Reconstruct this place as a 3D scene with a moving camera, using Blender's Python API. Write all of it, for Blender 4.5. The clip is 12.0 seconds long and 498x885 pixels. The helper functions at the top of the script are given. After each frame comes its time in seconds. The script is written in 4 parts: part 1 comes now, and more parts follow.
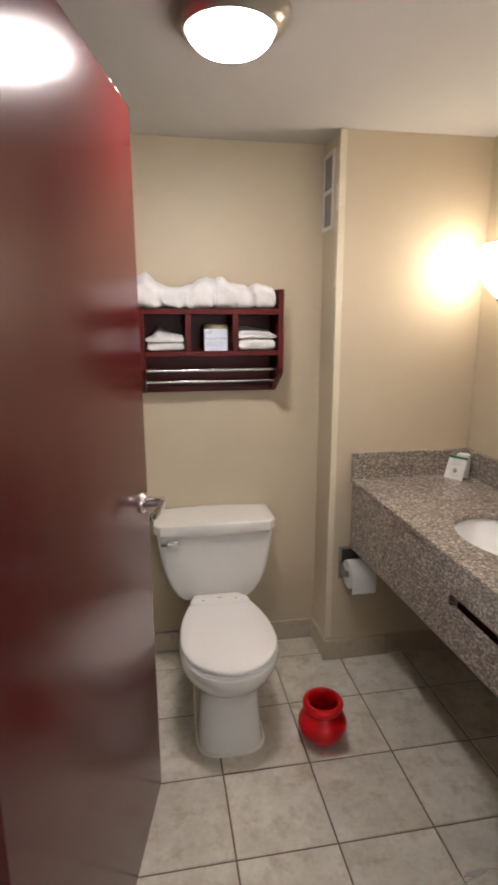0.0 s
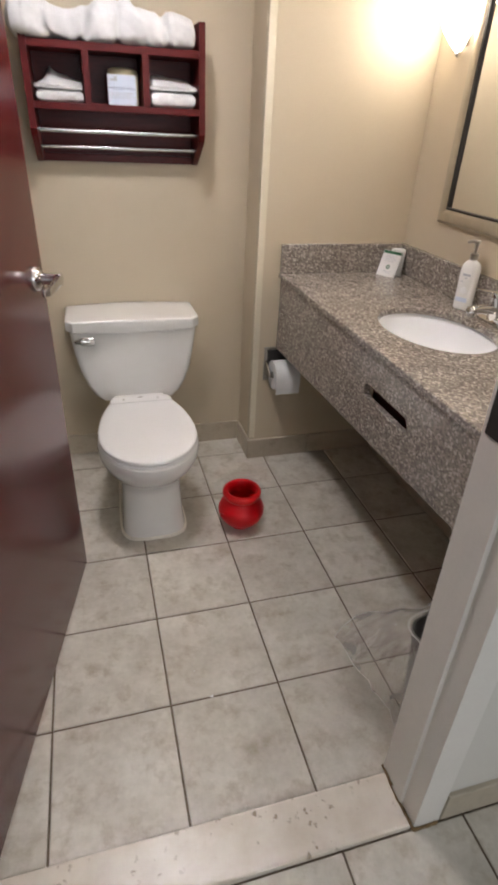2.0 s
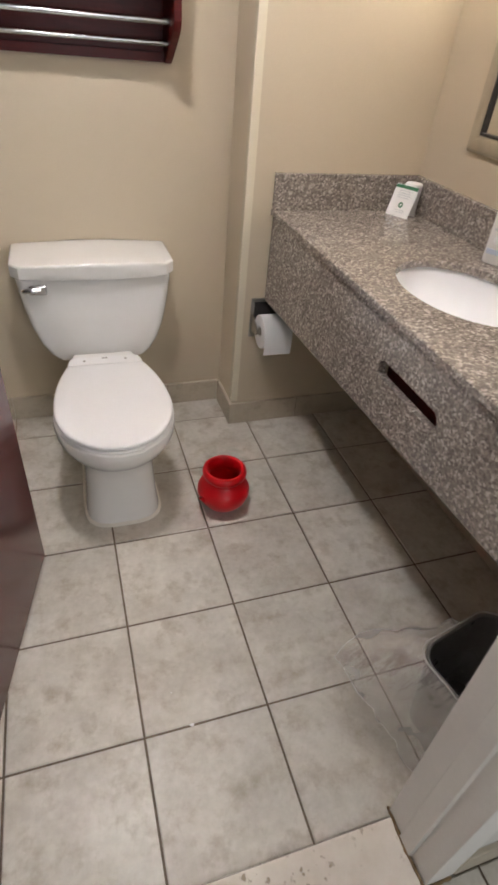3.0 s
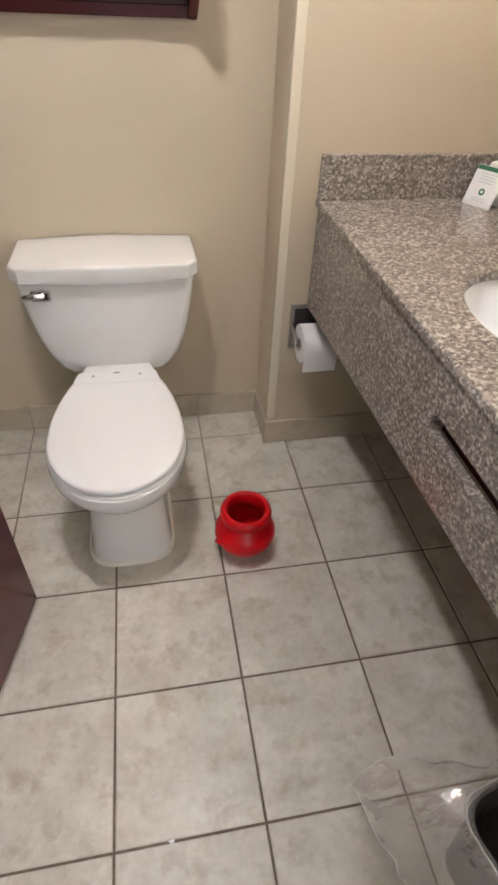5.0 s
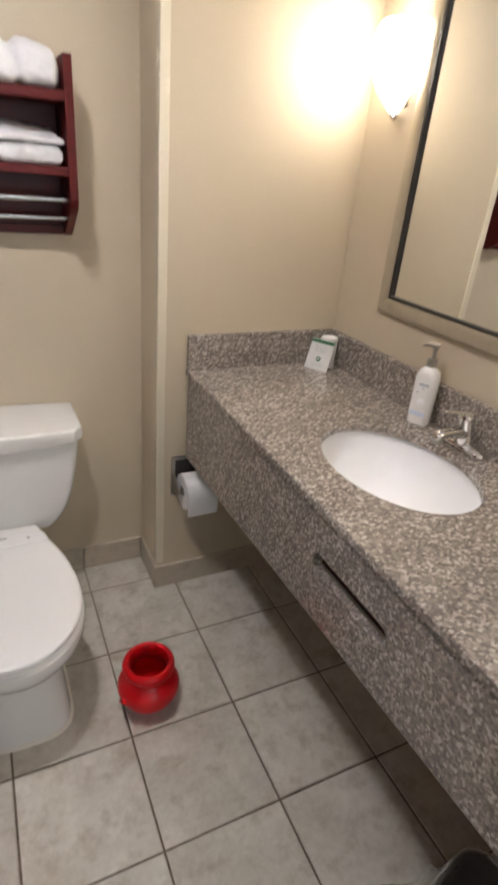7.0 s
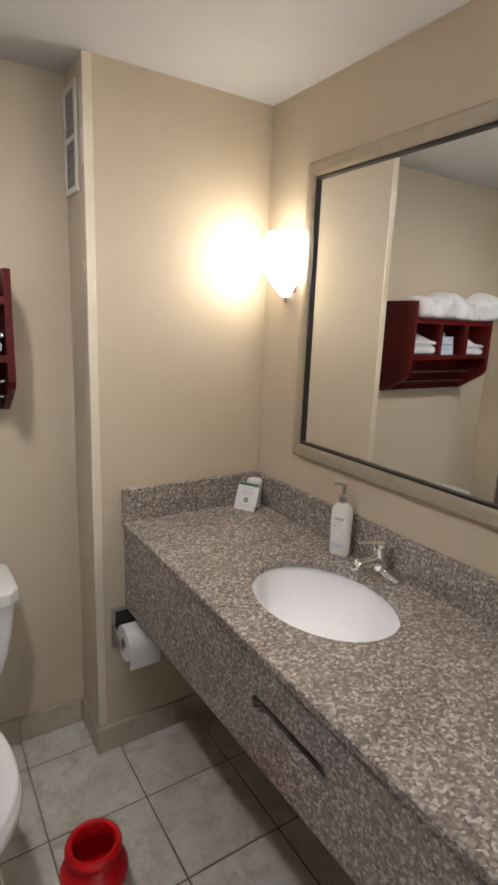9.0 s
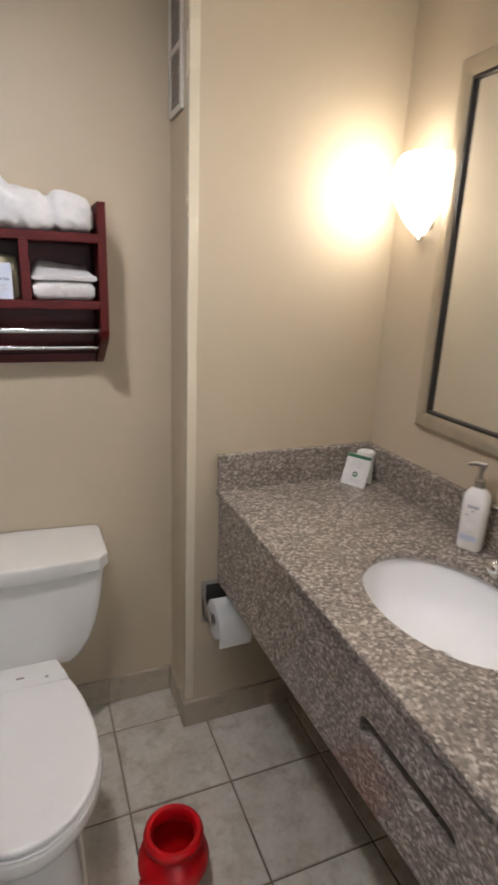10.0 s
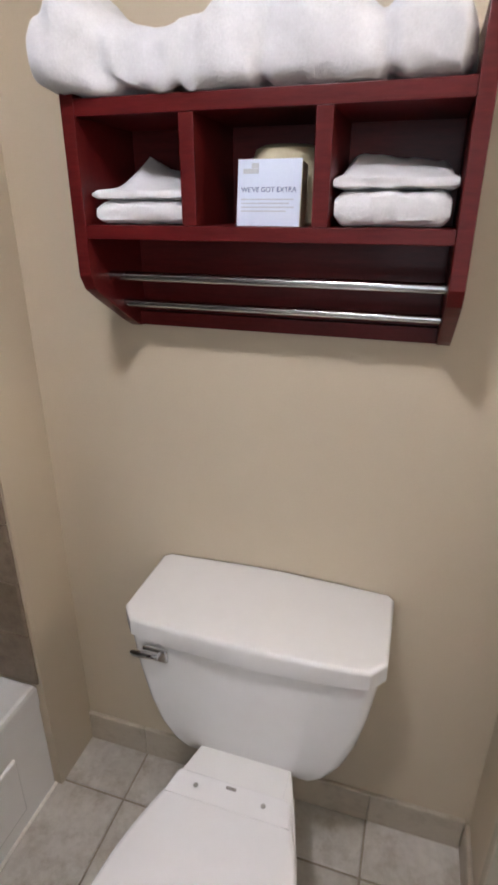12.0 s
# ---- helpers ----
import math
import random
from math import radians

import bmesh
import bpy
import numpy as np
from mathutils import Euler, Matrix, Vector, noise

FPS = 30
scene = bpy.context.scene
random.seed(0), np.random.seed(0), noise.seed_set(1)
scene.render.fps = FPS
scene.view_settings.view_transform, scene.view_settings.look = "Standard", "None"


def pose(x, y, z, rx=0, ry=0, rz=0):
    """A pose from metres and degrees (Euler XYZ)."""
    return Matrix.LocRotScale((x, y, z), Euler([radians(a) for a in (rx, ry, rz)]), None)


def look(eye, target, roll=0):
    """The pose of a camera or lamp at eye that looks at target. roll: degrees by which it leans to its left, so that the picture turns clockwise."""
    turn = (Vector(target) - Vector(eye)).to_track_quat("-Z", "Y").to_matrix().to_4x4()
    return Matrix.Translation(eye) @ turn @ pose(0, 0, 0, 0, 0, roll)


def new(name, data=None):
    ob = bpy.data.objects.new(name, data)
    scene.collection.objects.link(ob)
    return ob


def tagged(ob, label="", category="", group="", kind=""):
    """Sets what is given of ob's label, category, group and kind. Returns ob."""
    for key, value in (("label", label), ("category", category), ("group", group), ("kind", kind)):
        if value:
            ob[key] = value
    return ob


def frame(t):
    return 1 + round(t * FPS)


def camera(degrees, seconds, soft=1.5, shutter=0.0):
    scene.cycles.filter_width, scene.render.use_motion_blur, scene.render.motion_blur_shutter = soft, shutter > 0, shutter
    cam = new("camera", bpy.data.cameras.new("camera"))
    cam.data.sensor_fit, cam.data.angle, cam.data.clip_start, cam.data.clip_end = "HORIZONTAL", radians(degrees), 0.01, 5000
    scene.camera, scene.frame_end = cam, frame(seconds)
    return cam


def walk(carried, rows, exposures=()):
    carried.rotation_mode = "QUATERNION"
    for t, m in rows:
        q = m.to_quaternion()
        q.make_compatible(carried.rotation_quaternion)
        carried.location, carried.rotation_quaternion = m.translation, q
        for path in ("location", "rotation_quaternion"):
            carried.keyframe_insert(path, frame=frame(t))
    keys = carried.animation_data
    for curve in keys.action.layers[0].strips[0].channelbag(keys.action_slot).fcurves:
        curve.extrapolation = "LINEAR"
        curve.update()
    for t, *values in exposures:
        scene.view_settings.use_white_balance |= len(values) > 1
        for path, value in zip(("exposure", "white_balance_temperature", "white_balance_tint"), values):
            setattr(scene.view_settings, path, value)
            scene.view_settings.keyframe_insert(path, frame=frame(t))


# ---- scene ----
cam = camera(49.6, 12.0, soft=3.0, shutter=0.35)
PATH = [
    (0, (-0.489, -1.565, 1.525), (-0.155, 0.359, 1.092), -0.1),
    (0.5, (-0.504, -1.595, 1.547), (-0.311, 0.346, 1.104), 0.4),
    (1, (-0.467, -1.574, 1.506), (-0.168, 0.293, 0.853), 0.8),
    (1.5, (-0.435, -1.545, 1.417), (-0.02, 0.203, 0.539), 1.7),
    (2, (-0.401, -1.533, 1.39), (0.098, 0.112, 0.367), 2.9),
    (2.5, (-0.372, -1.39, 1.376), (0.218, 0.147, 0.24), 5.3),
    (3, (-0.349, -1.213, 1.354), (0.216, 0.263, 0.129), 5.8),
    (3.2, (-0.352, -1.172, 1.336), (0.196, 0.306, 0.104), 5.9),
    (4.8, (-0.129, -0.935, 1.336), (0.174, 0.539, 0.021), 2.4),
    (5, (-0.141, -0.927, 1.327), (0.169, 0.551, 0.016), 2.8),
    (5.5, (-0.147, -0.914, 1.328), (0.218, 0.558, 0.025), 3.9),
    (6, (-0.16, -0.941, 1.347), (0.333, 0.571, 0.134), 5.1),
    (6.5, (-0.202, -0.951, 1.38), (0.477, 0.57, 0.272), 6.5),
    (7, (-0.226, -0.979, 1.449), (0.597, 0.607, 0.55), 5.4),
    (7.5, (-0.271, -1.013, 1.528), (0.692, 0.615, 0.879), 4.1),
    (7.7, (-0.275, -1.027, 1.551), (0.722, 0.612, 0.988), 3.7),
    (9.3, (-0.241, -1.088, 1.528), (0.818, 0.551, 1.089), 2.2),
    (9.5, (-0.247, -1.041, 1.515), (0.727, 0.636, 1.027), 2.0),
    (9.6, (-0.239, -1.015, 1.511), (0.691, 0.68, 1.002), 2.2),
    (10, (-0.17, -0.885, 1.493), (0.558, 0.883, 0.906), 2.4),
    (10.5, (-0.124, -0.747, 1.48), (0.317, 1.088, 0.818), 2.1),
    (11, (-0.128, -0.546, 1.469), (0.011, 1.322, 0.769), 1.8),
    (11.3, (-0.122, -0.433, 1.464), (-0.194, 1.413, 0.697), 1.3),
    (11.5, (-0.105, -0.366, 1.458), (-0.309, 1.468, 0.687), 0.8),
    (12, (-0.028, -0.179, 1.439), (-0.57, 1.575, 0.645), 0.2),
]
EXPOSURES = [(0.0, 0.0, 6950, 12), (0.8, 0.06, 6950, 12), (2.0, 0.2, 6550, 11), (3.0, 0.34, 6550, 11), (5.0, 0.46, 6580, 11), (6.2, 0.42, 6580, 11), (7.0, 0.16, 6500, 10), (7.5, 0.02, 6450, 10),
             (9.5, -0.14, 6330, 10), (10.5, -0.08, 6450, 11), (11.3, 0.05, 6270, 12), (12.0, 0.14, 6220, 13)]
walk(cam, [(t, look(eye, target, roll)) for t, eye, target, roll in PATH], EXPOSURES)


# ---- light ----
world = bpy.data.worlds.new("world")
scene.world = world
world.use_nodes = True
world.node_tree.nodes["Background"].inputs[0].default_value = (0.75, 0.85, 1.0, 1)
world.node_tree.nodes["Background"].inputs[1].default_value = 0.04
DOME_POWER, SCONCE_POWER, HALL_FILL_WATTS = 284.0, 45.0, 18.0

# Unseen lamp added for the hall's light; no window is known there.
hall_fill = new("hall_fill", bpy.data.lights.new("hall_fill", "AREA"))
hall_fill.data.shape = "RECTANGLE"
hall_fill.data.size, hall_fill.data.size_y = 1.2, 1.3
hall_fill.data.energy = HALL_FILL_WATTS
hall_fill.data.color = (0.88, 0.94, 1.0)
hall_fill.matrix_world = look((0.2, -3.62, 1.35), (0.2, 0, 1.0))


# ---- materials ----
def nodes_of(name):
    m = bpy.data.materials.new(name)
    m.use_nodes = True
    nt = m.node_tree
    return m, nt, nt.nodes["Principled BSDF"]


def add(nt, kind, **values):
    n = nt.nodes.new(kind)
    for k, v in values.items():
        n.inputs[k].default_value = v
    return n


def ramp(nt, stops, mode="LINEAR"):
    r = nt.nodes.new("ShaderNodeValToRGB")
    r.color_ramp.interpolation = mode
    e = r.color_ramp.elements
    while len(e) < len(stops):
        e.new(0.5)
    for el, (p, c) in zip(e, stops):
        el.position, el.color = p, (*c, 1)
    return r


def bump(nt, bsdf, height, strength, distance):
    b = add(nt, "ShaderNodeBump", Strength=strength, Distance=distance)
    nt.links.new(height, b.inputs["Height"])
    nt.links.new(b.outputs[0], bsdf.inputs["Normal"])


def place(nt, scale=(1, 1, 1)):
    g = nt.nodes.new("ShaderNodeNewGeometry")
    m = nt.nodes.new("ShaderNodeMapping")
    m.inputs["Scale"].default_value = scale
    nt.links.new(g.outputs["Position"], m.inputs["Vector"])
    return m.outputs[0]


def noise_tex(nt, vec, scale, detail=4, rough=0.55):
    n = add(nt, "ShaderNodeTexNoise", Scale=scale, Detail=detail, Roughness=rough)
    nt.links.new(vec, n.inputs["Vector"])
    return n.outputs["Fac"]


def mixed(nt, fac, a, b, kind="MIX"):
    m = nt.nodes.new("ShaderNodeMix")
    m.data_type, m.blend_type = "RGBA", kind
    for sock, v in ((m.inputs[0], fac), (m.inputs[6], a), (m.inputs[7], b)):
        if hasattr(v, "is_output"):
            nt.links.new(v, sock)
        else:
            sock.default_value = v if isinstance(v, float) else (*v, 1)
    return m.outputs[2]


def mottled(name, low, high, rough, scale=3.0, fine=60.0, relief=0.15, depth=0.001, metal=0.0, coat=0.0, stretch=(1, 1, 1), spread=0.08):
    """A surface whose colour wanders between two tones at two scales, with a fine relief."""
    m, nt, b = nodes_of(name)
    vec = place(nt, stretch)
    big, small = noise_tex(nt, vec, scale), noise_tex(nt, vec, fine, 3)
    r = ramp(nt, ((0.3, low), (0.7, high)))
    nt.links.new(mixed(nt, 0.35, big, small), r.inputs[0])
    nt.links.new(r.outputs[0], b.inputs["Base Color"])
    rr = nt.nodes.new("ShaderNodeMapRange")
    rr.inputs["To Min"].default_value, rr.inputs["To Max"].default_value = max(rough - spread, 0.02), min(rough + spread, 1)
    nt.links.new(big, rr.inputs[0])
    nt.links.new(rr.outputs[0], b.inputs["Roughness"])
    b.inputs["Metallic"].default_value = metal
    b.inputs["Coat Weight"].default_value = coat
    b.inputs["Coat Roughness"].default_value = 0.12
    bump(nt, b, small, relief, depth)
    return m


def granite_material(name):
    m, nt, b = nodes_of(name)
    vec = place(nt)
    warp = add(nt, "ShaderNodeTexNoise", Scale=150.0, Detail=3.0)
    nt.links.new(vec, warp.inputs["Vector"])
    vm = nt.nodes.new("ShaderNodeVectorMath")
    vm.operation = "MULTIPLY_ADD"
    vm.inputs[1].default_value = (0.005, 0.005, 0.005)
    nt.links.new(warp.outputs["Color"], vm.inputs[0])
    nt.links.new(vec, vm.inputs[2])
    cell = add(nt, "ShaderNodeTexVoronoi", Scale=178.0)
    nt.links.new(vm.outputs[0], cell.inputs["Vector"])
    sep = nt.nodes.new("ShaderNodeSeparateColor")
    nt.links.new(cell.outputs["Color"], sep.inputs[0])
    r = ramp(nt, ((0.0, (0.17, 0.15, 0.135)), (0.28, (0.24, 0.215, 0.193)), (0.55, (0.305, 0.275, 0.246)), (0.78, (0.41, 0.372, 0.33)), (0.95, (0.6, 0.555, 0.5))))
    nt.links.new(sep.outputs[0], r.inputs[0])
    grit = noise_tex(nt, vec, 420.0, 3, 0.7)
    g = ramp(nt, ((0.32, (0.68, 0.66, 0.65)), (0.6, (1.05, 1.03, 1.0))))
    nt.links.new(grit, g.inputs[0])
    c = mixed(nt, 0.75, r.outputs[0], g.outputs[0], "MULTIPLY")
    cloud = ramp(nt, ((0.3, (0.82, 0.8, 0.8)), (0.7, (1.0, 1.0, 1.0))))
    nt.links.new(noise_tex(nt, vec, 9.0), cloud.inputs[0])
    nt.links.new(mixed(nt, 1.0, c, cloud.outputs[0], "MULTIPLY"), b.inputs["Base Color"])
    b.inputs["Roughness"].default_value = 0.11
    b.inputs["Specular IOR Level"].default_value = 0.85
    bump(nt, b, grit, 0.03, 0.0005)
    return m


def tile_material(name, low, high, stain):
    m, nt, b = nodes_of(name)
    vec = place(nt)
    info = nt.nodes.new("ShaderNodeObjectInfo")
    off = nt.nodes.new("ShaderNodeVectorMath")
    off.operation = "MULTIPLY_ADD"
    off.inputs[1].default_value = (31.0, 17.0, 5.0)
    nt.links.new(info.outputs["Random"], off.inputs[0])
    nt.links.new(vec, off.inputs[2])
    v = off.outputs[0]
    big, fine = noise_tex(nt, v, 7.0, 6, 0.62), noise_tex(nt, v, 55.0, 4, 0.6)
    r = ramp(nt, ((0.33, low), (0.66, high)))
    nt.links.new(mixed(nt, 0.3, big, fine), r.inputs[0])
    spot = ramp(nt, ((0.5, (0, 0, 0)), (0.74, (0.75, 0.75, 0.75))))
    nt.links.new(noise_tex(nt, v, 16.0, 5, 0.65), spot.inputs[0])
    c = mixed(nt, spot.outputs[0], r.outputs[0], stain)
    tone = nt.nodes.new("ShaderNodeMapRange")
    tone.inputs["To Min"].default_value, tone.inputs["To Max"].default_value = 0.93, 1.04
    nt.links.new(info.outputs["Random"], tone.inputs[0])
    nt.links.new(mixed(nt, 1.0, c, tone.outputs[0], "MULTIPLY"), b.inputs["Base Color"])
    rr = nt.nodes.new("ShaderNodeMapRange")
    rr.inputs["To Min"].default_value, rr.inputs["To Max"].default_value = 0.3, 0.52
    nt.links.new(fine, rr.inputs[0])
    nt.links.new(rr.outputs[0], b.inputs["Roughness"])
    bump(nt, b, big, 0.12, 0.002)
    return m


def wood_material(name, low, high, stretch, rough=0.3, coat=0.35, relief=0.05, gloss=0.5):
    m, nt, b = nodes_of(name)
    vec = place(nt, stretch)
    grain, fleck = noise_tex(nt, vec, 14.0, 6, 0.6), noise_tex(nt, vec, 90.0, 3, 0.6)
    r = ramp(nt, ((0.3, low), (0.7, high)))
    nt.links.new(mixed(nt, 0.4, grain, fleck), r.inputs[0])
    nt.links.new(r.outputs[0], b.inputs["Base Color"])
    b.inputs["Roughness"].default_value = rough
    b.inputs["Specular IOR Level"].default_value = gloss
    b.inputs["Coat Weight"].default_value = coat
    b.inputs["Coat Roughness"].default_value = 0.1
    bump(nt, b, fleck, relief, 0.0004)
    return m


def cloth_material(name, low, high):
    m, nt, b = nodes_of(name)
    vec = place(nt)
    pile, fold = noise_tex(nt, vec, 330.0, 4, 0.75), noise_tex(nt, vec, 30.0, 4)
    r = ramp(nt, ((0.3, low), (0.65, high)))
    nt.links.new(mixed(nt, 0.5, pile, fold), r.inputs[0])
    nt.links.new(r.outputs[0], b.inputs["Base Color"])
    b.inputs["Roughness"].default_value = 0.95
    b.inputs["Sheen Weight"].default_value = 0.3
    bump(nt, b, pile, 0.8, 0.003)
    return m


def glowing(name, colour, strength, axis, dim_at, bright_at, least):
    """Lit opal glass: brightest where it stands nearest the bulb, dimmer towards its fitting."""
    m, nt, b = nodes_of(name)
    b.inputs["Base Color"].default_value = (0.9, 0.88, 0.84, 1)
    b.inputs["Roughness"].default_value = 0.4
    b.inputs["Emission Color"].default_value = (*colour, 1)
    sep = nt.nodes.new("ShaderNodeSeparateXYZ")
    nt.links.new(place(nt), sep.inputs[0])
    glow = nt.nodes.new("ShaderNodeMapRange")
    glow.inputs["From Min"].default_value, glow.inputs["From Max"].default_value = dim_at, bright_at
    glow.inputs["To Min"].default_value, glow.inputs["To Max"].default_value = strength * least, strength
    nt.links.new(sep.outputs[axis], glow.inputs[0])
    nt.links.new(glow.outputs[0], b.inputs["Emission Strength"])
    return m


def film_material(name, least, most):
    m, nt, b = nodes_of(name)
    out = nt.nodes["Material Output"]
    clear = nt.nodes.new("ShaderNodeBsdfTransparent")
    clear.inputs[0].default_value = (0.97, 0.97, 0.965, 1)
    b.inputs["Base Color"].default_value = (0.84, 0.82, 0.79, 1)
    b.inputs["Roughness"].default_value = 0.1
    b.inputs["Specular IOR Level"].default_value = 0.9
    crease = noise_tex(nt, place(nt, (1.0, 1.6, 1.0)), 6.0, 3, 0.5)
    wrinkle = noise_tex(nt, place(nt, (1.0, 2.6, 1.0)), 16.0, 3, 0.5)
    bump(nt, b, wrinkle, 0.9, 0.014)
    soft_light = nt.nodes.new("ShaderNodeBsdfTranslucent")
    soft_light.inputs[0].default_value = (0.8, 0.78, 0.75, 1)
    sheet = nt.nodes.new("ShaderNodeMixShader")
    sheet.inputs[0].default_value = 0.35
    nt.links.new(b.outputs[0], sheet.inputs[1])
    nt.links.new(soft_light.outputs[0], sheet.inputs[2])
    fac = nt.nodes.new("ShaderNodeMapRange")
    fac.inputs["From Min"].default_value, fac.inputs["From Max"].default_value = 0.3, 0.7
    fac.inputs["To Min"].default_value, fac.inputs["To Max"].default_value = least, most
    nt.links.new(crease, fac.inputs[0])
    mix = nt.nodes.new("ShaderNodeMixShader")
    nt.links.new(fac.outputs[0], mix.inputs[0])
    nt.links.new(clear.outputs[0], mix.inputs[1])
    nt.links.new(sheet.outputs[0], mix.inputs[2])
    shine = nt.nodes.new("ShaderNodeBsdfGlossy")
    shine.inputs["Roughness"].default_value = 0.1
    wave = add(nt, "ShaderNodeBump", Strength=0.7, Distance=0.015)
    nt.links.new(wrinkle, wave.inputs["Height"])
    nt.links.new(wave.outputs[0], shine.inputs["Normal"])
    gloss = nt.nodes.new("ShaderNodeMixShader")
    gloss.inputs[0].default_value = 0.2
    nt.links.new(mix.outputs[0], gloss.inputs[1])
    nt.links.new(shine.outputs[0], gloss.inputs[2])
    nt.links.new(gloss.outputs[0], out.inputs[0])
    return m


PAINT = mottled("wall_paint", (0.55, 0.468, 0.344), (0.595, 0.508, 0.376), 0.5, 2.0, 260.0, 0.18, 0.0012)
CEILING = mottled("ceiling_paint", (0.6, 0.595, 0.59), (0.66, 0.655, 0.65), 0.8, 2.0, 180.0, 0.25, 0.0015)
HALL_PAINT = mottled("hall_paint", (0.62, 0.6, 0.56), (0.68, 0.66, 0.61), 0.6, 2.0, 220.0, 0.2, 0.0012)
TILE = tile_material("floor_tile", (0.495, 0.455, 0.39), (0.715, 0.675, 0.605), (0.36, 0.3, 0.215))
BASE_TILE = tile_material("base_tile", (0.45, 0.39, 0.302), (0.53, 0.465, 0.367), (0.34, 0.29, 0.22))
SURROUND = tile_material("surround_tile", (0.2, 0.15, 0.1), (0.32, 0.25, 0.18), (0.14, 0.1, 0.07))
GROUT = mottled("grout", (0.09, 0.068, 0.05), (0.18, 0.138, 0.1), 0.9, 12.0, 200.0, 0.4, 0.001)
def grout_material(name):
    """Brown grout, dirty where people walk and paler towards the far wall."""
    m, nt, b = nodes_of(name)
    vec = place(nt)
    dirt = ramp(nt, ((0.3, (0.11, 0.083, 0.06)), (0.7, (0.2, 0.153, 0.112))))
    clean = ramp(nt, ((0.3, (0.29, 0.245, 0.185)), (0.7, (0.41, 0.355, 0.28))))
    speck = noise_tex(nt, vec, 60.0, 4)
    for r in (dirt, clean):
        nt.links.new(speck, r.inputs[0])
    sep = nt.nodes.new("ShaderNodeSeparateXYZ")
    nt.links.new(vec, sep.inputs[0])
    wander = nt.nodes.new("ShaderNodeMath")
    wander.operation = "MULTIPLY_ADD"
    wander.inputs[1].default_value = 0.7
    nt.links.new(noise_tex(nt, vec, 3.5, 3), wander.inputs[0])
    nt.links.new(sep.outputs[1], wander.inputs[2])
    far = nt.nodes.new("ShaderNodeMapRange")
    far.inputs["From Min"].default_value, far.inputs["From Max"].default_value = 0.45, 1.0
    nt.links.new(wander.outputs[0], far.inputs[0])
    nt.links.new(mixed(nt, far.outputs[0], dirt.outputs[0], clean.outputs[0]), b.inputs["Base Color"])
    b.inputs["Roughness"].default_value = 0.9
    bump(nt, b, speck, 0.4, 0.001)
    return m


def worn_marble(name):
    """Polished cream stone with shallow brown pits in scattered groups."""
    m, nt, b = nodes_of(name)
    vec = place(nt)
    cloud = noise_tex(nt, vec, 9.0, 5, 0.6)
    tone = ramp(nt, ((0.3, (0.62, 0.54, 0.45)), (0.7, (0.78, 0.72, 0.64))))
    nt.links.new(cloud, tone.inputs[0])
    warp = add(nt, "ShaderNodeTexNoise", Scale=70.0, Detail=4.0)
    nt.links.new(vec, warp.inputs["Vector"])
    ragged = nt.nodes.new("ShaderNodeVectorMath")
    ragged.operation = "MULTIPLY_ADD"
    ragged.inputs[1].default_value = (0.03, 0.03, 0.03)
    nt.links.new(warp.outputs["Color"], ragged.inputs[0])
    nt.links.new(vec, ragged.inputs[2])
    cell = add(nt, "ShaderNodeTexVoronoi", Scale=42.0, Randomness=1.0)
    nt.links.new(ragged.outputs[0], cell.inputs["Vector"])
    pit = ramp(nt, ((0.16, (1, 1, 1)), (0.27, (0, 0, 0))))
    nt.links.new(cell.outputs["Distance"], pit.inputs[0])
    group = ramp(nt, ((0.5, (0, 0, 0)), (0.6, (0.85, 0.85, 0.85))))
    nt.links.new(noise_tex(nt, vec, 11.0, 3), group.inputs[0])
    worn = mixed(nt, 1.0, pit.outputs[0], group.outputs[0], "MULTIPLY")
    nt.links.new(mixed(nt, worn, tone.outputs[0], (0.3, 0.225, 0.15)), b.inputs["Base Color"])
    rr = nt.nodes.new("ShaderNodeMapRange")
    rr.inputs["To Min"].default_value, rr.inputs["To Max"].default_value = 0.3, 0.65
    nt.links.new(worn, rr.inputs[0])
    nt.links.new(rr.outputs[0], b.inputs["Roughness"])
    bump(nt, b, cloud, 0.15, 0.002)
    return m


FLOOR_GROUT = grout_material("floor_grout")
MARBLE = worn_marble("marble")
GRIME = mottled("grime", (0.12, 0.075, 0.035), (0.3, 0.2, 0.1), 0.9, 30.0, 150.0, 0.5, 0.002)
GRANITE = granite_material("granite")
DOOR_WOOD = wood_material("mahogany_laminate", (0.066, 0.006, 0.007), (0.084, 0.008, 0.009), (5, 5, 0.5), 0.21, 0.08, 0.001, 0.46)
SHELF_WOOD = wood_material("cherry_wood", (0.06, 0.0042, 0.004), (0.11, 0.0095, 0.0085), (0.9, 9, 9), 0.42, 0.03, 0.05, 0.22)
FRAME_PAINT = mottled("frame_paint", (0.7, 0.675, 0.635), (0.77, 0.745, 0.705), 0.38, 5.0, 120.0, 0.12, 0.0008)
PORCELAIN = mottled("porcelain", (0.76, 0.75, 0.72), (0.8, 0.79, 0.77), 0.1, 3.0, 30.0, 0.01, 0.0005, coat=0.4, spread=0.03)
BASIN = mottled("basin_ceramic", (0.86, 0.87, 0.885), (0.89, 0.9, 0.915), 0.36, 3.0, 30.0, 0.01, 0.0005, spread=0.05)
SEAT = mottled("seat_plastic", (0.77, 0.76, 0.75), (0.8, 0.79, 0.78), 0.17, 4.0, 80.0, 0.02, 0.0004, spread=0.05)
CHROME = mottled("chrome", (0.72, 0.72, 0.72), (0.78, 0.78, 0.78), 0.1, 20.0, 90.0, 0.02, 0.0003, metal=1.0, spread=0.04)
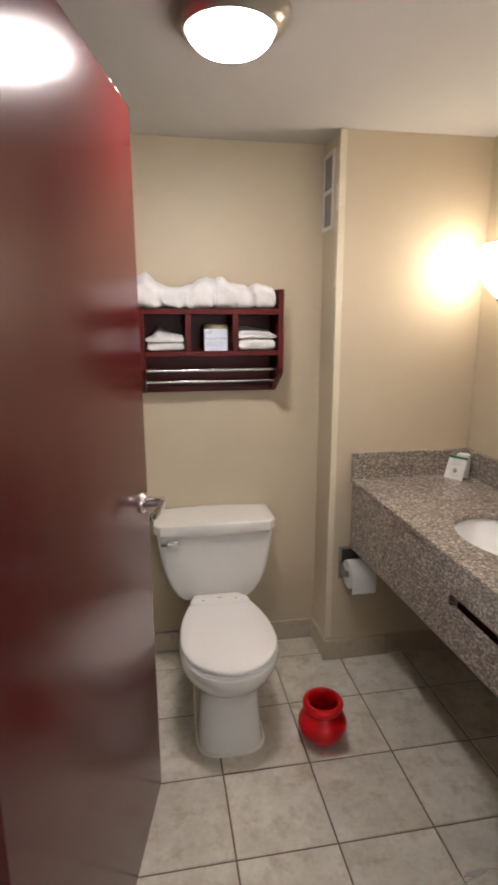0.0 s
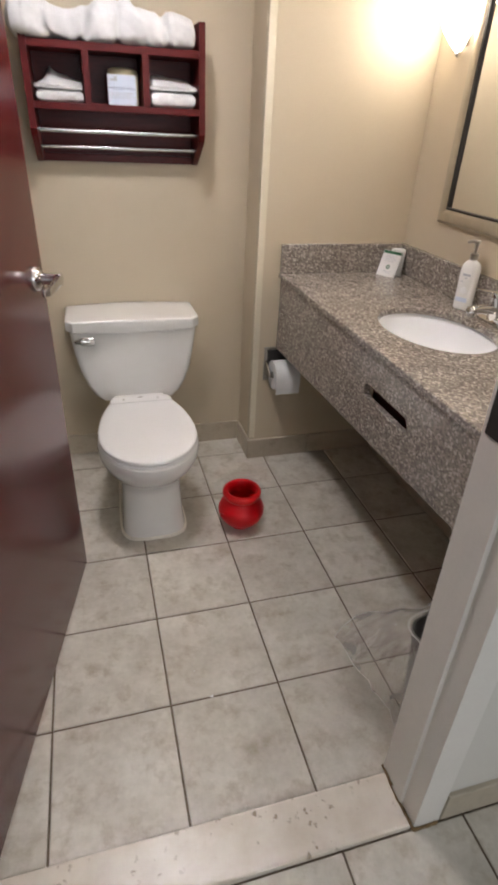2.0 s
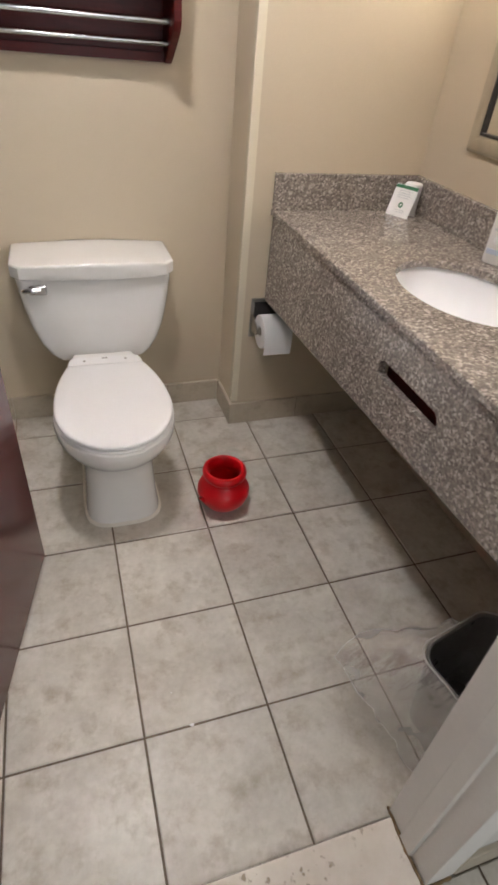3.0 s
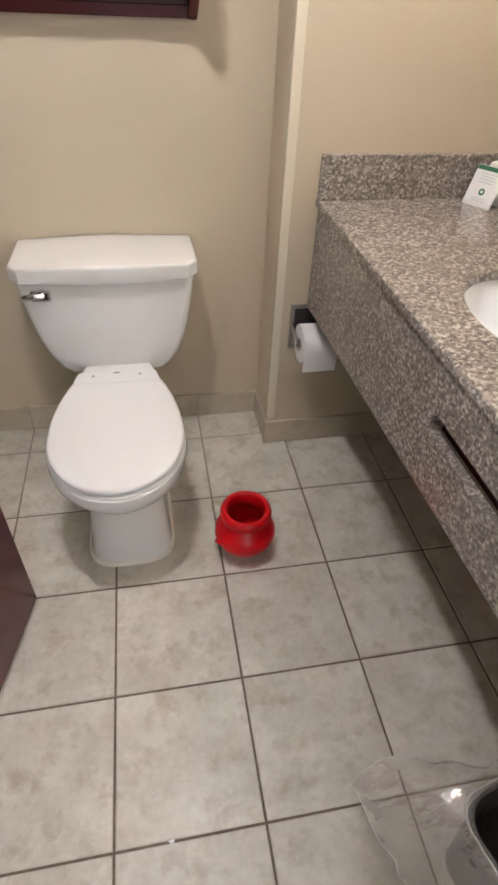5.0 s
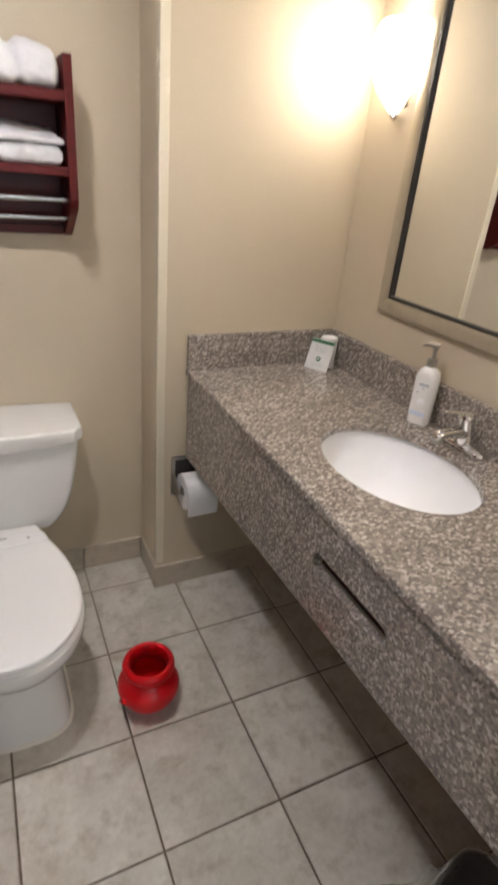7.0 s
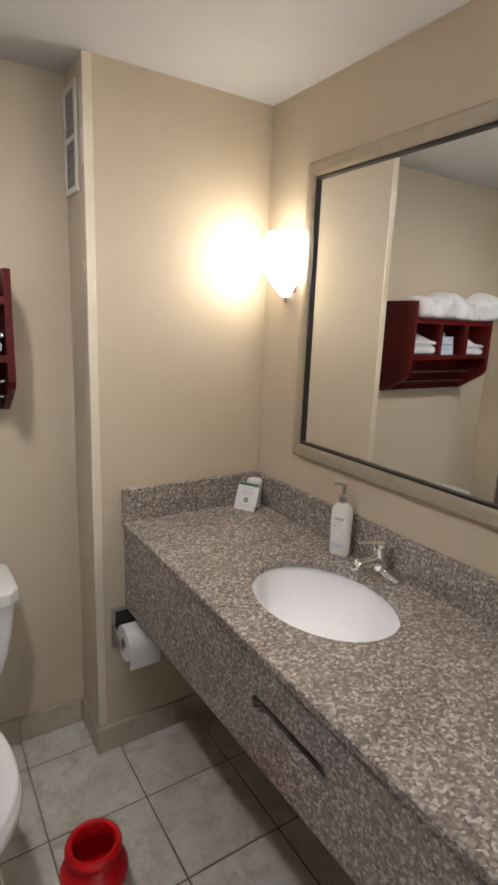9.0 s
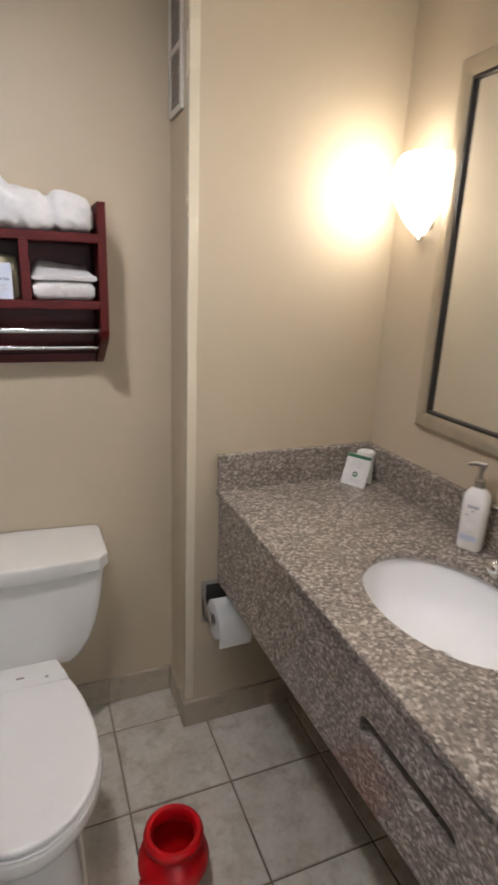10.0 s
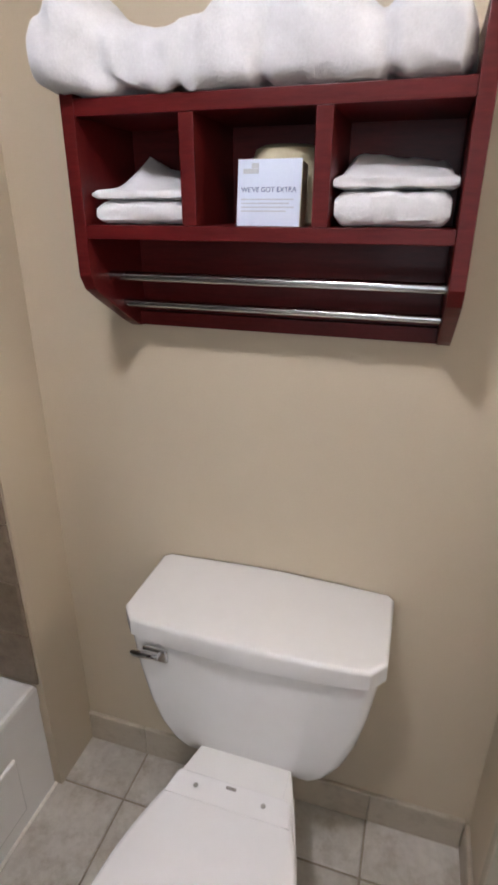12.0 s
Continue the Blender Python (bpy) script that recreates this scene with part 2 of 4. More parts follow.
# Darker and rougher than CHROME, for the towel bars.
BAR = mottled("grey_chrome", (0.42, 0.42, 0.42), (0.52, 0.52, 0.52), 0.2, 20.0, 90.0, 0.03, 0.0003, metal=1.0, spread=0.06)
STEEL = mottled("brushed_nickel", (0.36, 0.34, 0.31), (0.46, 0.44, 0.4), 0.32, 20.0, 200.0, 0.05, 0.0003, metal=1.0)
CHAMPAGNE = mottled("champagne_frame", (0.43, 0.375, 0.28), (0.53, 0.47, 0.36), 0.36, 8.0, 140.0, 0.08, 0.0004, metal=0.55, stretch=(3, 3, 3))
# Dark metal; also the shade painted into hollows: duct, paper holder, spout.
BLACK = mottled("dark_metal_and_shade", (0.018, 0.015, 0.013), (0.035, 0.03, 0.026), 0.45, 15.0, 120.0, 0.1, 0.0004)
BIN_PLASTIC = mottled("grey_plastic", (0.13, 0.124, 0.118), (0.17, 0.163, 0.155), 0.3, 15.0, 120.0, 0.1, 0.0004)
RED = mottled("red_plastic", (0.58, 0.001, 0.006), (0.65, 0.002, 0.008), 0.36, 18.0, 120.0, 0.05, 0.0005)
TOWEL = cloth_material("white_terry", (0.6, 0.595, 0.6), (0.77, 0.765, 0.77))
PAPER = mottled("white_paper", (0.76, 0.76, 0.76), (0.82, 0.82, 0.82), 0.8, 20.0, 300.0, 0.15, 0.0005)
WRAP = mottled("wrapping_paper", (0.45, 0.4, 0.25), (0.55, 0.5, 0.34), 0.6, 25.0, 150.0, 0.2, 0.001)
CARD_BLUE = mottled("pale_card", (0.55, 0.61, 0.73), (0.61, 0.67, 0.78), 0.55, 20.0, 300.0, 0.05, 0.0003)
INK_BLUE = mottled("blue_ink", (0.07, 0.09, 0.22), (0.1, 0.12, 0.27), 0.6, 30.0, 300.0, 0.02, 0.0002)
INK_GREY = mottled("grey_ink", (0.4, 0.42, 0.46), (0.48, 0.5, 0.54), 0.6, 30.0, 300.0, 0.02, 0.0002)
INK_GREEN = mottled("green_ink", (0.02, 0.13, 0.06), (0.03, 0.17, 0.08), 0.55, 30.0, 300.0, 0.02, 0.0002)
SOAP = mottled("soap_bottle", (0.76, 0.75, 0.73), (0.82, 0.81, 0.79), 0.25, 8.0, 80.0, 0.02, 0.0003)
GUARD = mottled("corner_guard_vinyl", (0.72, 0.655, 0.515), (0.76, 0.695, 0.55), 0.25, 6.0, 90.0, 0.0, 0.0002)
VENT_PAINT = mottled("vent_enamel", (0.66, 0.63, 0.57), (0.74, 0.71, 0.65), 0.45, 9.0, 120.0, 0.1, 0.0005)
VENT_GREY = mottled("vent_insert", (0.22, 0.2, 0.175), (0.28, 0.26, 0.23), 0.5, 9.0, 120.0, 0.1, 0.0005)
CAULK = mottled("caulk", (0.78, 0.74, 0.66), (0.86, 0.82, 0.74), 0.5, 30.0, 150.0, 0.2, 0.001)
FILM = film_material("clear_film", 0.2, 0.44)
FILM_EDGE = film_material("film_fold", 0.8, 0.97)
DOME_GLASS = glowing("dome_glass", (1.0, 0.965, 0.99), DOME_POWER, 2, 2.168, 2.15, 0.035)
SCONCE_GLASS = glowing("sconce_glass", (1.0, 0.89, 0.765), SCONCE_POWER, 0, 0.842, 0.775, 0.09)
MIRROR = nodes_of("mirror_silver")[0]
mb = MIRROR.node_tree.nodes["Principled BSDF"]
mb.inputs["Base Color"].default_value, mb.inputs["Metallic"].default_value, mb.inputs["Roughness"].default_value = (0.86, 0.87, 0.86, 1), 1.0, 0.01


# ---- mesh tools ----
def finish(bm, name, material, smooth=False):
    bmesh.ops.recalc_face_normals(bm, faces=bm.faces)
    me = bpy.data.meshes.new(name)
    bm.to_mesh(me)
    bm.free()
    me.materials.append(material)
    if smooth:
        me.shade_smooth()
        me.set_sharp_from_angle(angle=radians(38))
        # large square faces between bevels stay truly flat
        for f in me.polygons:
            if len(f.vertices) <= 8 and f.area > 2e-4 and max(abs(c) for c in f.normal) > 0.99999:
                f.use_smooth = False
    return me


def part(name, bm, material, parent=None, label="", smooth=True):
    ob = new(name, finish(bm, name, material, smooth))
    if parent:
        ob.parent = parent
    return tagged(ob, label)


def thing(name, label, category, group="", at=(0, 0, 0)):
    ob = new(name)
    ob.location = at
    ob.empty_display_size = 0.05
    return tagged(ob, label, category, group)


def box(lo, hi, bevel=0.0, seg=2, bm=None):
    own = bmesh.new()
    bmesh.ops.create_cube(own, size=1)
    lo, hi = Vector(lo), Vector(hi)
    for v in own.verts:
        v.co = Vector([lo[i] + (v.co[i] + 0.5) * (hi[i] - lo[i]) for i in range(3)])
    if bevel:
        bmesh.ops.bevel(own, geom=list(own.edges), offset=bevel, segments=seg, profile=0.6, affect="EDGES")
    return join(bm, own)


def join(bm, own):
    if bm is None:
        return own
    me = bpy.data.meshes.new("joined")
    own.to_mesh(me)
    own.free()
    bm.from_mesh(me)
    bpy.data.meshes.remove(me)
    return bm


def loft(rings, closed_start=True, closed_end=True, bm=None, loop=False):
    """Skin through rings of equally many points."""
    own = bmesh.new()
    rows = [[own.verts.new(p) for p in ring] for ring in rings]
    n = len(rows[0])
    pairs = list(zip(rows, rows[1:])) + ([(rows[-1], rows[0])] if loop else [])
    for a, b in pairs:
        for i in range(n):
            own.faces.new((a[i], a[(i + 1) % n], b[(i + 1) % n], b[i]))
    if not loop:
        if closed_start:
            own.faces.new(rows[0][::-1])
        if closed_end:
            own.faces.new(rows[-1])
    return join(bm, own)


def lathe(profile, centre=(0, 0, 0), n=40, bm=None, caps=(True, True)):
    """Turn (radius, height) pairs round the z axis."""
    c = Vector(centre)
    rings = [[c + Vector((r * math.cos(6.28318 * i / n), r * math.sin(6.28318 * i / n), z)) for i in range(n)] for r, z in profile]
    return loft(rings, caps[0], caps[1], bm)


def tube(points, radius, n=12, bm=None):
    pts = [Vector(p) for p in points]
    radii = radius if isinstance(radius, (list, tuple)) else [radius] * len(pts)
    rings = []
    for i, p in enumerate(pts):
        d = (pts[min(i + 1, len(pts) - 1)] - pts[max(i - 1, 0)]).normalized()
        side = d.cross(Vector((0, 0, 1)) if abs(d.z) < 0.9 else Vector((1, 0, 0))).normalized()
        up = side.cross(d)
        rings.append([p + radii[i] * (side * math.cos(6.28318 * k / n) + up * math.sin(6.28318 * k / n)) for k in range(n)])
    return loft(rings, bm=bm)


def extrude(outline, axis, lo, hi, bevel=0.0, bm=None):
    """A prism: outline points in the two other axes (in x, y, z order), from lo to hi along axis."""
    def spot(a, b, c):
        return {"x": (c, a, b), "y": (a, c, b), "z": (a, b, c)}[axis]
    own = loft([[spot(a, b, lo) for a, b in outline], [spot(a, b, hi) for a, b in outline]])
    if bevel:
        bmesh.ops.recalc_face_normals(own, faces=own.faces)
        bmesh.ops.bevel(own, geom=list(own.edges), offset=bevel, segments=2, profile=0.6, affect="EDGES")
    return join(bm, own)


def rounded(hw, y0, y1, corner, z, cx=0.0, n=6, bow=0.0):
    """A rounded rectangle at height z; bow pushes the front (y0) out in the middle."""
    pts = []
    for sx, yc, a0 in ((1, y0 + corner, -90), (1, y1 - corner, 0), (-1, y1 - corner, 90), (-1, y0 + corner, 180)):
        for i in range(n + 1):
            a = radians(a0 + 90 * i / n)
            x = sx * (hw - corner) + corner * math.cos(a)
            y = yc + corner * math.sin(a)
            if bow and y < (y0 + y1) / 2:
                y -= bow * (1 - (x / hw) ** 2)
            pts.append((cx + x, y, z))
    return pts


def egg(hw, front, mid, back, back_hw, z, cx=0.0, n=48, power=1.0, curve=1.5):
    """A bowl's outline: half an ellipse in front of mid, drawn in to back_hw at the back."""
    pts = []
    for i in range(n + 1):
        a = math.pi * i / n
        c, s = math.cos(a), math.sin(a)
        pts.append((cx - hw * math.copysign(abs(c) ** power, c), mid - (mid - front) * s ** power, z))
    m = 10
    for i in range(1, m + 1):
        u = i / m
        e = u ** curve
        pts.append((cx + hw + (back_hw - hw) * e, mid + (back - mid) * u, z))
    for i in range(m, 0, -1):
        u = i / m
        e = u ** curve
        pts.append((cx - hw - (back_hw - hw) * e, mid + (back - mid) * u, z))
    return pts


def structure(name, bm, material, label="", smooth=False):
    return tagged(part(name, bm, material, None, label, smooth), kind="structure")


# ---- plan ----
TILE_SIZE, JOINT = 0.31, 0.0056
EAST, NORTH, NICHE_Y, NICHE_X = 0.868, 0.765, 0.567, 0.236
SOUTH, HALL_Y, TOP = -0.922, -1.047, 2.237
WEST, TUB_X, TUB_N, TUB_W = -0.80, -0.815, 0.606, -1.56
JAMB_L, JAMB_R, DOOR_H = -0.776, 0.184, 2.08
HALL_S, HALL_E, HALL_W = -3.6, 1.5, -1.1

structure("floor", box((TUB_W - 0.1, SOUTH - 0.008, -0.06), (EAST + 0.1, NORTH + 0.1, -0.003)), FLOOR_GROUT, "dark brown grout bed of the bathroom floor")
structure("floor_hall", box((HALL_W - 0.1, HALL_S - 0.1, -0.06), (HALL_E + 0.1, HALL_Y - 0.008, -0.003)), GROUT, "dark grout bed of the hall floor")
structure("threshold", box((JAMB_L + 0.002, HALL_Y - 0.008, -0.05), (JAMB_R - 0.002, SOUTH - 0.008, 0.012), 0.006), MARBLE, "worn cream marble threshold in the doorway", True)
structure("ceiling", box((TUB_W - 0.1, SOUTH - 0.12, TOP), (EAST + 0.1, NORTH + 0.1, TOP + 0.1)), CEILING, "smooth white painted bathroom ceiling")
structure("ceiling_hall", box((HALL_W - 0.1, HALL_S - 0.1, TOP + 0.14), (HALL_E + 0.1, SOUTH - 0.125, TOP + 0.24)), CEILING, "white painted hall ceiling")
structure("wall_north", box((WEST - 0.02, NORTH, -0.05), (NICHE_X, NORTH + 0.1, TOP)), PAINT, "beige painted wall behind the toilet")
structure("wall_niche", box((NICHE_X, NICHE_Y, -0.05), (EAST + 0.1, NORTH + 0.1, TOP)), PAINT, "beige painted boxed-out wall beside the toilet")
structure("wall_east", box((EAST, SOUTH, -0.05), (EAST + 0.1, NICHE_Y, TOP)), PAINT, "beige painted wall behind the vanity")
structure("wall_pier", box((TUB_W - 0.1, TUB_N, -0.05), (WEST, NORTH + 0.1, TOP)), PAINT, "beige painted wall end beside the bathtub")
structure("wall_west", box((TUB_W - 0.1, SOUTH, -0.05), (TUB_W, TUB_N, TOP)), PAINT, "wall behind the bathtub")
sw = box((TUB_W - 0.1, HALL_Y, -0.05), (JAMB_L - 0.03, SOUTH, TOP + 0.14))
box((JAMB_R + 0.03, HALL_Y, -0.05), (HALL_E, SOUTH, TOP + 0.14), bm=sw)
box((JAMB_L - 0.03, HALL_Y, DOOR_H + 0.03), (JAMB_R + 0.03, SOUTH, TOP + 0.14), bm=sw)
structure("wall_south", sw, HALL_PAINT, "painted wall round the doorway")
# The hall's far walls are unseen and assumed; the opening admits the added lamp.
structure("wall_hall_east", box((HALL_E, HALL_S, -0.05), (HALL_E + 0.1, SOUTH, TOP + 0.2)), HALL_PAINT)
structure("wall_hall_west", box((HALL_W - 0.1, HALL_S, -0.05), (HALL_W, HALL_Y, TOP + 0.2)), HALL_PAINT)
hw_ = box((HALL_W - 0.1, HALL_S - 0.1, -0.05), (-0.42, HALL_S, TOP + 0.2))
box((0.82, HALL_S - 0.1, -0.05), (HALL_E + 0.1, HALL_S, TOP + 0.2), bm=hw_)
box((-0.42, HALL_S - 0.1, -0.05), (0.82, HALL_S, 0.68), bm=hw_)
box((-0.42, HALL_S - 0.1, 2.02), (0.82, HALL_S, TOP + 0.2), bm=hw_)
structure("wall_hall_south", hw_, HALL_PAINT, "unseen hall wall with an opening for the added lamp")

# corner guard on the boxed-out wall
guard = box((NICHE_X - 0.004, NICHE_Y - 0.0045, 0.112), (NICHE_X + 0.023, NICHE_Y + 0.024, TOP - 0.003), 0.0022, 3)
structure("trim_corner_guard", guard, GUARD, "cream vinyl corner guard")


def jamb_side(name, x, s):
    """One upright of the pressed-metal door frame; s points into the opening."""
    y0, y1 = SOUTH + 0.006, HALL_Y - 0.01
    outline = [(x - s * 0.07, y0), (x, y0), (x, y0 - 0.05), (x + s * 0.006, y0 - 0.052), (x + s * 0.006, y0 - 0.088), (x - s * 0.002, y0 - 0.09),
               (x - s * 0.002, y1), (x - s * 0.07, y1), (x - s * 0.07, HALL_Y), (x - s * 0.03, HALL_Y), (x - s * 0.03, SOUTH), (x - s * 0.07, SOUTH)]
    return structure(name, extrude(outline, "z", 0.0, DOOR_H, 0.0012), FRAME_PAINT, "off-white painted metal door frame", True)


frame_r = jamb_side("door_frame_right", JAMB_R, -1)
jamb_side("door_frame_left", JAMB_L, 1)
structure("door_frame_head", box((JAMB_L - 0.07, HALL_Y - 0.01, DOOR_H), (JAMB_R + 0.07, SOUTH + 0.006, DOOR_H + 0.055), 0.002), FRAME_PAINT, "off-white painted metal door frame head", True)
frame_r.matrix_world = pose(JAMB_R, 0, 0, 0, -0.7) @ pose(-JAMB_R, 0, 0)
part("strike_plate", box((JAMB_R - 0.0025, -0.962, 0.985), (JAMB_R + 0.004, -0.925, 1.085), 0.001), BLACK, frame_r, "dark strike plate")


def grime_bead(name, points, radius):
    """A lumpy bead of old caulk."""
    pts, rad = [], []
    for (a, b) in zip(points, points[1:]):
        for k in range(12):
            q = Vector(a).lerp(Vector(b), k / 12)
            pts.append(q + 0.0015 * Vector((noise.noise(q * 90), noise.noise(q * 90 + Vector((5, 0, 0))), 0)))
            rad.append(radius * (0.7 + 0.8 * abs(noise.noise(q * 60 + Vector((0, 9, 0))))))
    return structure(name, tube(pts, rad, 7), GRIME, "brown stained caulk at the foot of the door frame", True)


grime_bead("trim_caulk", [(JAMB_R + 0.001, SOUTH + 0.012, 0.002), (JAMB_R - 0.003, SOUTH - 0.012, 0.012), (JAMB_R - 0.006, SOUTH - 0.06, 0.013), (JAMB_R - 0.002, HALL_Y - 0.004, 0.012), (JAMB_R + 0.002, HALL_Y - 0.014, 0.002), (JAMB_R + 0.07, HALL_Y - 0.012, 0.001)], 0.0042)

# ---- door ----
def make_door():
    """Built with its hinge edge at the origin, running along +x, its seen face at y = 0 and its body at y > 0."""
    w, th, zb, zt = 0.914, 0.044, 0.018, 2.062
    d = thing("door", "glossy dark mahogany bathroom door standing open", "door")
    leaf = part("leaf", box((0, 0, zb), (w, th, zt), 0.0025), DOOR_WOOD, d)
    hz = 1.03
    for a, b, drop in ((0.745, 0.765, 0.006), (0.79, 0.825, 0.004)):
        part("chip", extrude([(a, zt - 0.001), (a + 0.006, zt - drop), (b - 0.008, zt - drop * 0.7), (b, zt - 0.001), (b, zt + 0.0008), (a, zt + 0.0008)], "y", -0.0006, 0.006), FRAME_PAINT, d, "pale chip in the top edge", False)
    for y, s in ((0, -1), (th, 1)):
        h = part("lever_handle", lathe([(0.0, 0), (0.031, 0), (0.031, 0.005), (0.027, 0.011), (0.019, 0.015), (0.0145, 0.018), (0.0135, 0.052), (0.015, 0.056), (0.015, 0.066), (0.0, 0.067)], n=28), CHROME, d, "chrome lever handle")
        h.matrix_local = pose(w - 0.07, y, hz, 90 if s < 0 else -90)
        arm = loft([[(x, -q - o, zz - e), (x, q - o, zz - e), (x, q - o, zz + e), (x, -q - o, zz + e)] for x, q, zz, e, o in ((0.014, 0.009, 0.061, 0.005, 0.0), (-0.01, 0.0115, 0.061, 0.0055, 0.001), (-0.05, 0.0115, 0.06, 0.005, 0.004), (-0.095, 0.0105, 0.056, 0.0045, 0.006), (-0.112, 0.009, 0.05, 0.004, 0.006))])
        bmesh.ops.recalc_face_normals(arm, faces=arm.faces)
        bmesh.ops.bevel(arm, geom=list(arm.edges), offset=0.0022, segments=2, profile=0.6, affect="EDGES")
        part("lever", arm, CHROME, h)
    part("latch_plate", box((w - 0.001, 0.01, hz - 0.028), (w + 0.0015, 0.034, hz + 0.028), 0.0006), STEEL, d)
    for z in (0.23, 1.05, 1.83):
        h = part("hinge", box((-0.002, 0.002, z - 0.057), (0.0005, th + 0.008, z + 0.057), 0.0006), STEEL, d, "brushed steel hinge")
        part("knuckle", lathe([(0.0, -0.06), (0.007, -0.057), (0.007, -0.02), (0.006, -0.019), (0.007, -0.018), (0.007, 0.018), (0.006, 0.019), (0.007, 0.02), (0.007, 0.057), (0.0, 0.06)],
                              (-0.01, th + 0.01, z), 14), STEEL, h)
        for k, (yy, zz) in enumerate(((0.014, 0.042), (0.03, 0.016), (0.03, -0.016), (0.014, -0.042))):
            sc = part("screw", lathe([(0.0, -0.0005), (0.0042, -0.0002), (0.0035, 0.0011), (0.0, 0.0012)], n=12), CHROME, h)
            sc.matrix_local = pose(-0.002, yy, z + zz, 0, -90)
    d.matrix_world = pose(-0.716, -0.905, 0, 0, 0, 77.6) @ pose(0, 0, 0, -0.25)
    return d


make_door()


# ---- vanity ----
def ellipse(cx, cy, rx, ry, z, n=56):
    return [(cx + rx * math.cos(6.28318 * i / n), cy + ry * math.sin(6.28318 * i / n), z) for i in range(n)]


CT, CT_X, SINK = 0.871, 0.326, (0.599, -0.148)


def make_worktop():
    """A slab with an oval cut-out: rings from the outer edge to the hole."""
    n, t = 56, 0.021
    x0, x1, y0, y1 = CT_X, EAST - 0.001, SOUTH + 0.001, NICHE_Y - 0.001
    def outer(z, inset):
        pts = []
        for i in range(n):
            a = 6.28318 * i / n
            c, s = math.cos(a), math.sin(a)
            k = min(((x1 - SINK[0]) / c if c > 0 else (x0 + inset - SINK[0]) / c) if abs(c) > 1e-6 else 9, ((y1 - SINK[1]) / s if s > 0 else (y0 - SINK[1]) / s) if abs(s) > 1e-6 else 9)
            pts.append((SINK[0] + k * c, SINK[1] + k * s, z))
        for cx, cy in ((x0 + inset, y0), (x1, y0), (x1, y1), (x0 + inset, y1)):
            j = min(range(n), key=lambda q: (pts[q][0] - cx) ** 2 + (pts[q][1] - cy) ** 2)
            pts[j] = (cx, cy, z)
        return pts
    rings = [outer(CT, 0.003), ellipse(*SINK, 0.164, 0.216, CT, n), ellipse(*SINK, 0.162, 0.214, CT - 0.003, n), ellipse(*SINK, 0.162, 0.214, CT - t, n), outer(CT - t, 0.003),
             outer(CT - t + 0.003, 0), outer(CT - 0.003, 0)]
    top = thing("vanity_top", "speckled brown granite vanity top with an oval cut-out", "countertop")
    part("slab", loft(rings, loop=True), GRANITE, top)
    part("backsplash_end", box((CT_X + 0.002, NICHE_Y - 0.021, CT + 0.0005), (EAST - 0.001, NICHE_Y - 0.0005, CT + 0.112), 0.0018), GRANITE, top)
    part("backsplash", box((EAST - 0.021, SOUTH + 0.002, CT + 0.0005), (EAST - 0.0005, NICHE_Y - 0.0215, CT + 0.112), 0.0018), GRANITE, top)
    # apron with a rounded hand slot
    ya, yb, za, zb = -0.487, -0.24, 0.711, 0.755
    n2, slot = 8, []
    r = (zb - za) / 2
    for cy, a0 in ((yb - r, -90), (ya + r, 90)):
        for i in range(n2 + 1):
            a = radians(a0 + 180 * i / n2)
            slot.append((cy + r * math.cos(a), (za + zb) / 2 + r * math.sin(a)))
    end, near, ztop = NICHE_Y - 0.002, SOUTH + 0.002, CT - 0.022
    def low(y):
        return 0.552 + (0.567 - y) / 1.3 * 0.058
    edge = []
    for y, z in slot:
        edge.append((y, ztop) if z > (za + zb) / 2 else (y, low(y)))
    edge[0] = (yb - r, low(yb - r))
    for i in range(1, n2 + 1):
        edge[i] = (end, low(end) + (ztop - low(end)) * (i - 1) / (n2 - 1))
    edge[n2] = (end, ztop)
    edge[n2 + 1] = (ya + r, ztop)
    for i in range(1, n2 + 1):
        edge[n2 + 1 + i] = (near, ztop + (low(near) - ztop) * (i - 1) / (n2 - 1))
    xa, xb = CT_X + 0.009, CT_X + 0.029
    rings = [[(xa, y, z) for y, z in edge], [(xa, y, z) for y, z in slot], [(xb, y, z) for y, z in slot], [(xb, y, z) for y, z in edge]]
    part("apron", loft(rings, loop=True), GRANITE, top, "granite front panel with a rounded slot", smooth=False)
    part("pocket", box((xb + 0.03, ya - 0.03, za - 0.03), (xb + 0.04, yb + 0.03, 0.789), 0.001), SHELF_WOOD, top, "dark reddish board behind the slot")
    part("rail", box((xb + 0.001, near + 0.01, 0.79), (xb + 0.03, end - 0.01, ztop - 0.001), 0.002), BLACK, top)
    return top


make_worktop()


def make_sink():
    s = thing("sink", "white oval undermount ceramic sink", "sink")
    prof = ((0.174, 0.226, CT - 0.0225), (0.17, 0.222, CT - 0.026), (0.164, 0.215, CT - 0.045), (0.15, 0.198, CT - 0.085), (0.12, 0.16, CT - 0.122), (0.08, 0.108, CT - 0.14), (0.03, 0.03, CT - 0.147))
    inner = [ellipse(*SINK, a, b, z) for a, b, z in prof]
    outer = [ellipse(*SINK, a + 0.012, b + 0.012, z - 0.004) for a, b, z in prof][::-1]
    part("basin", loft(inner + outer, loop=True), BASIN, s)
    part("drain", lathe([(0.0, -0.004), (0.03, -0.004), (0.031, 0.001), (0.024, 0.003), (0.022, 0.0), (0.0, 0.001)], (*SINK, CT - 0.145), 28), CHROME, s, "chrome drain ring")
    return s


make_sink()


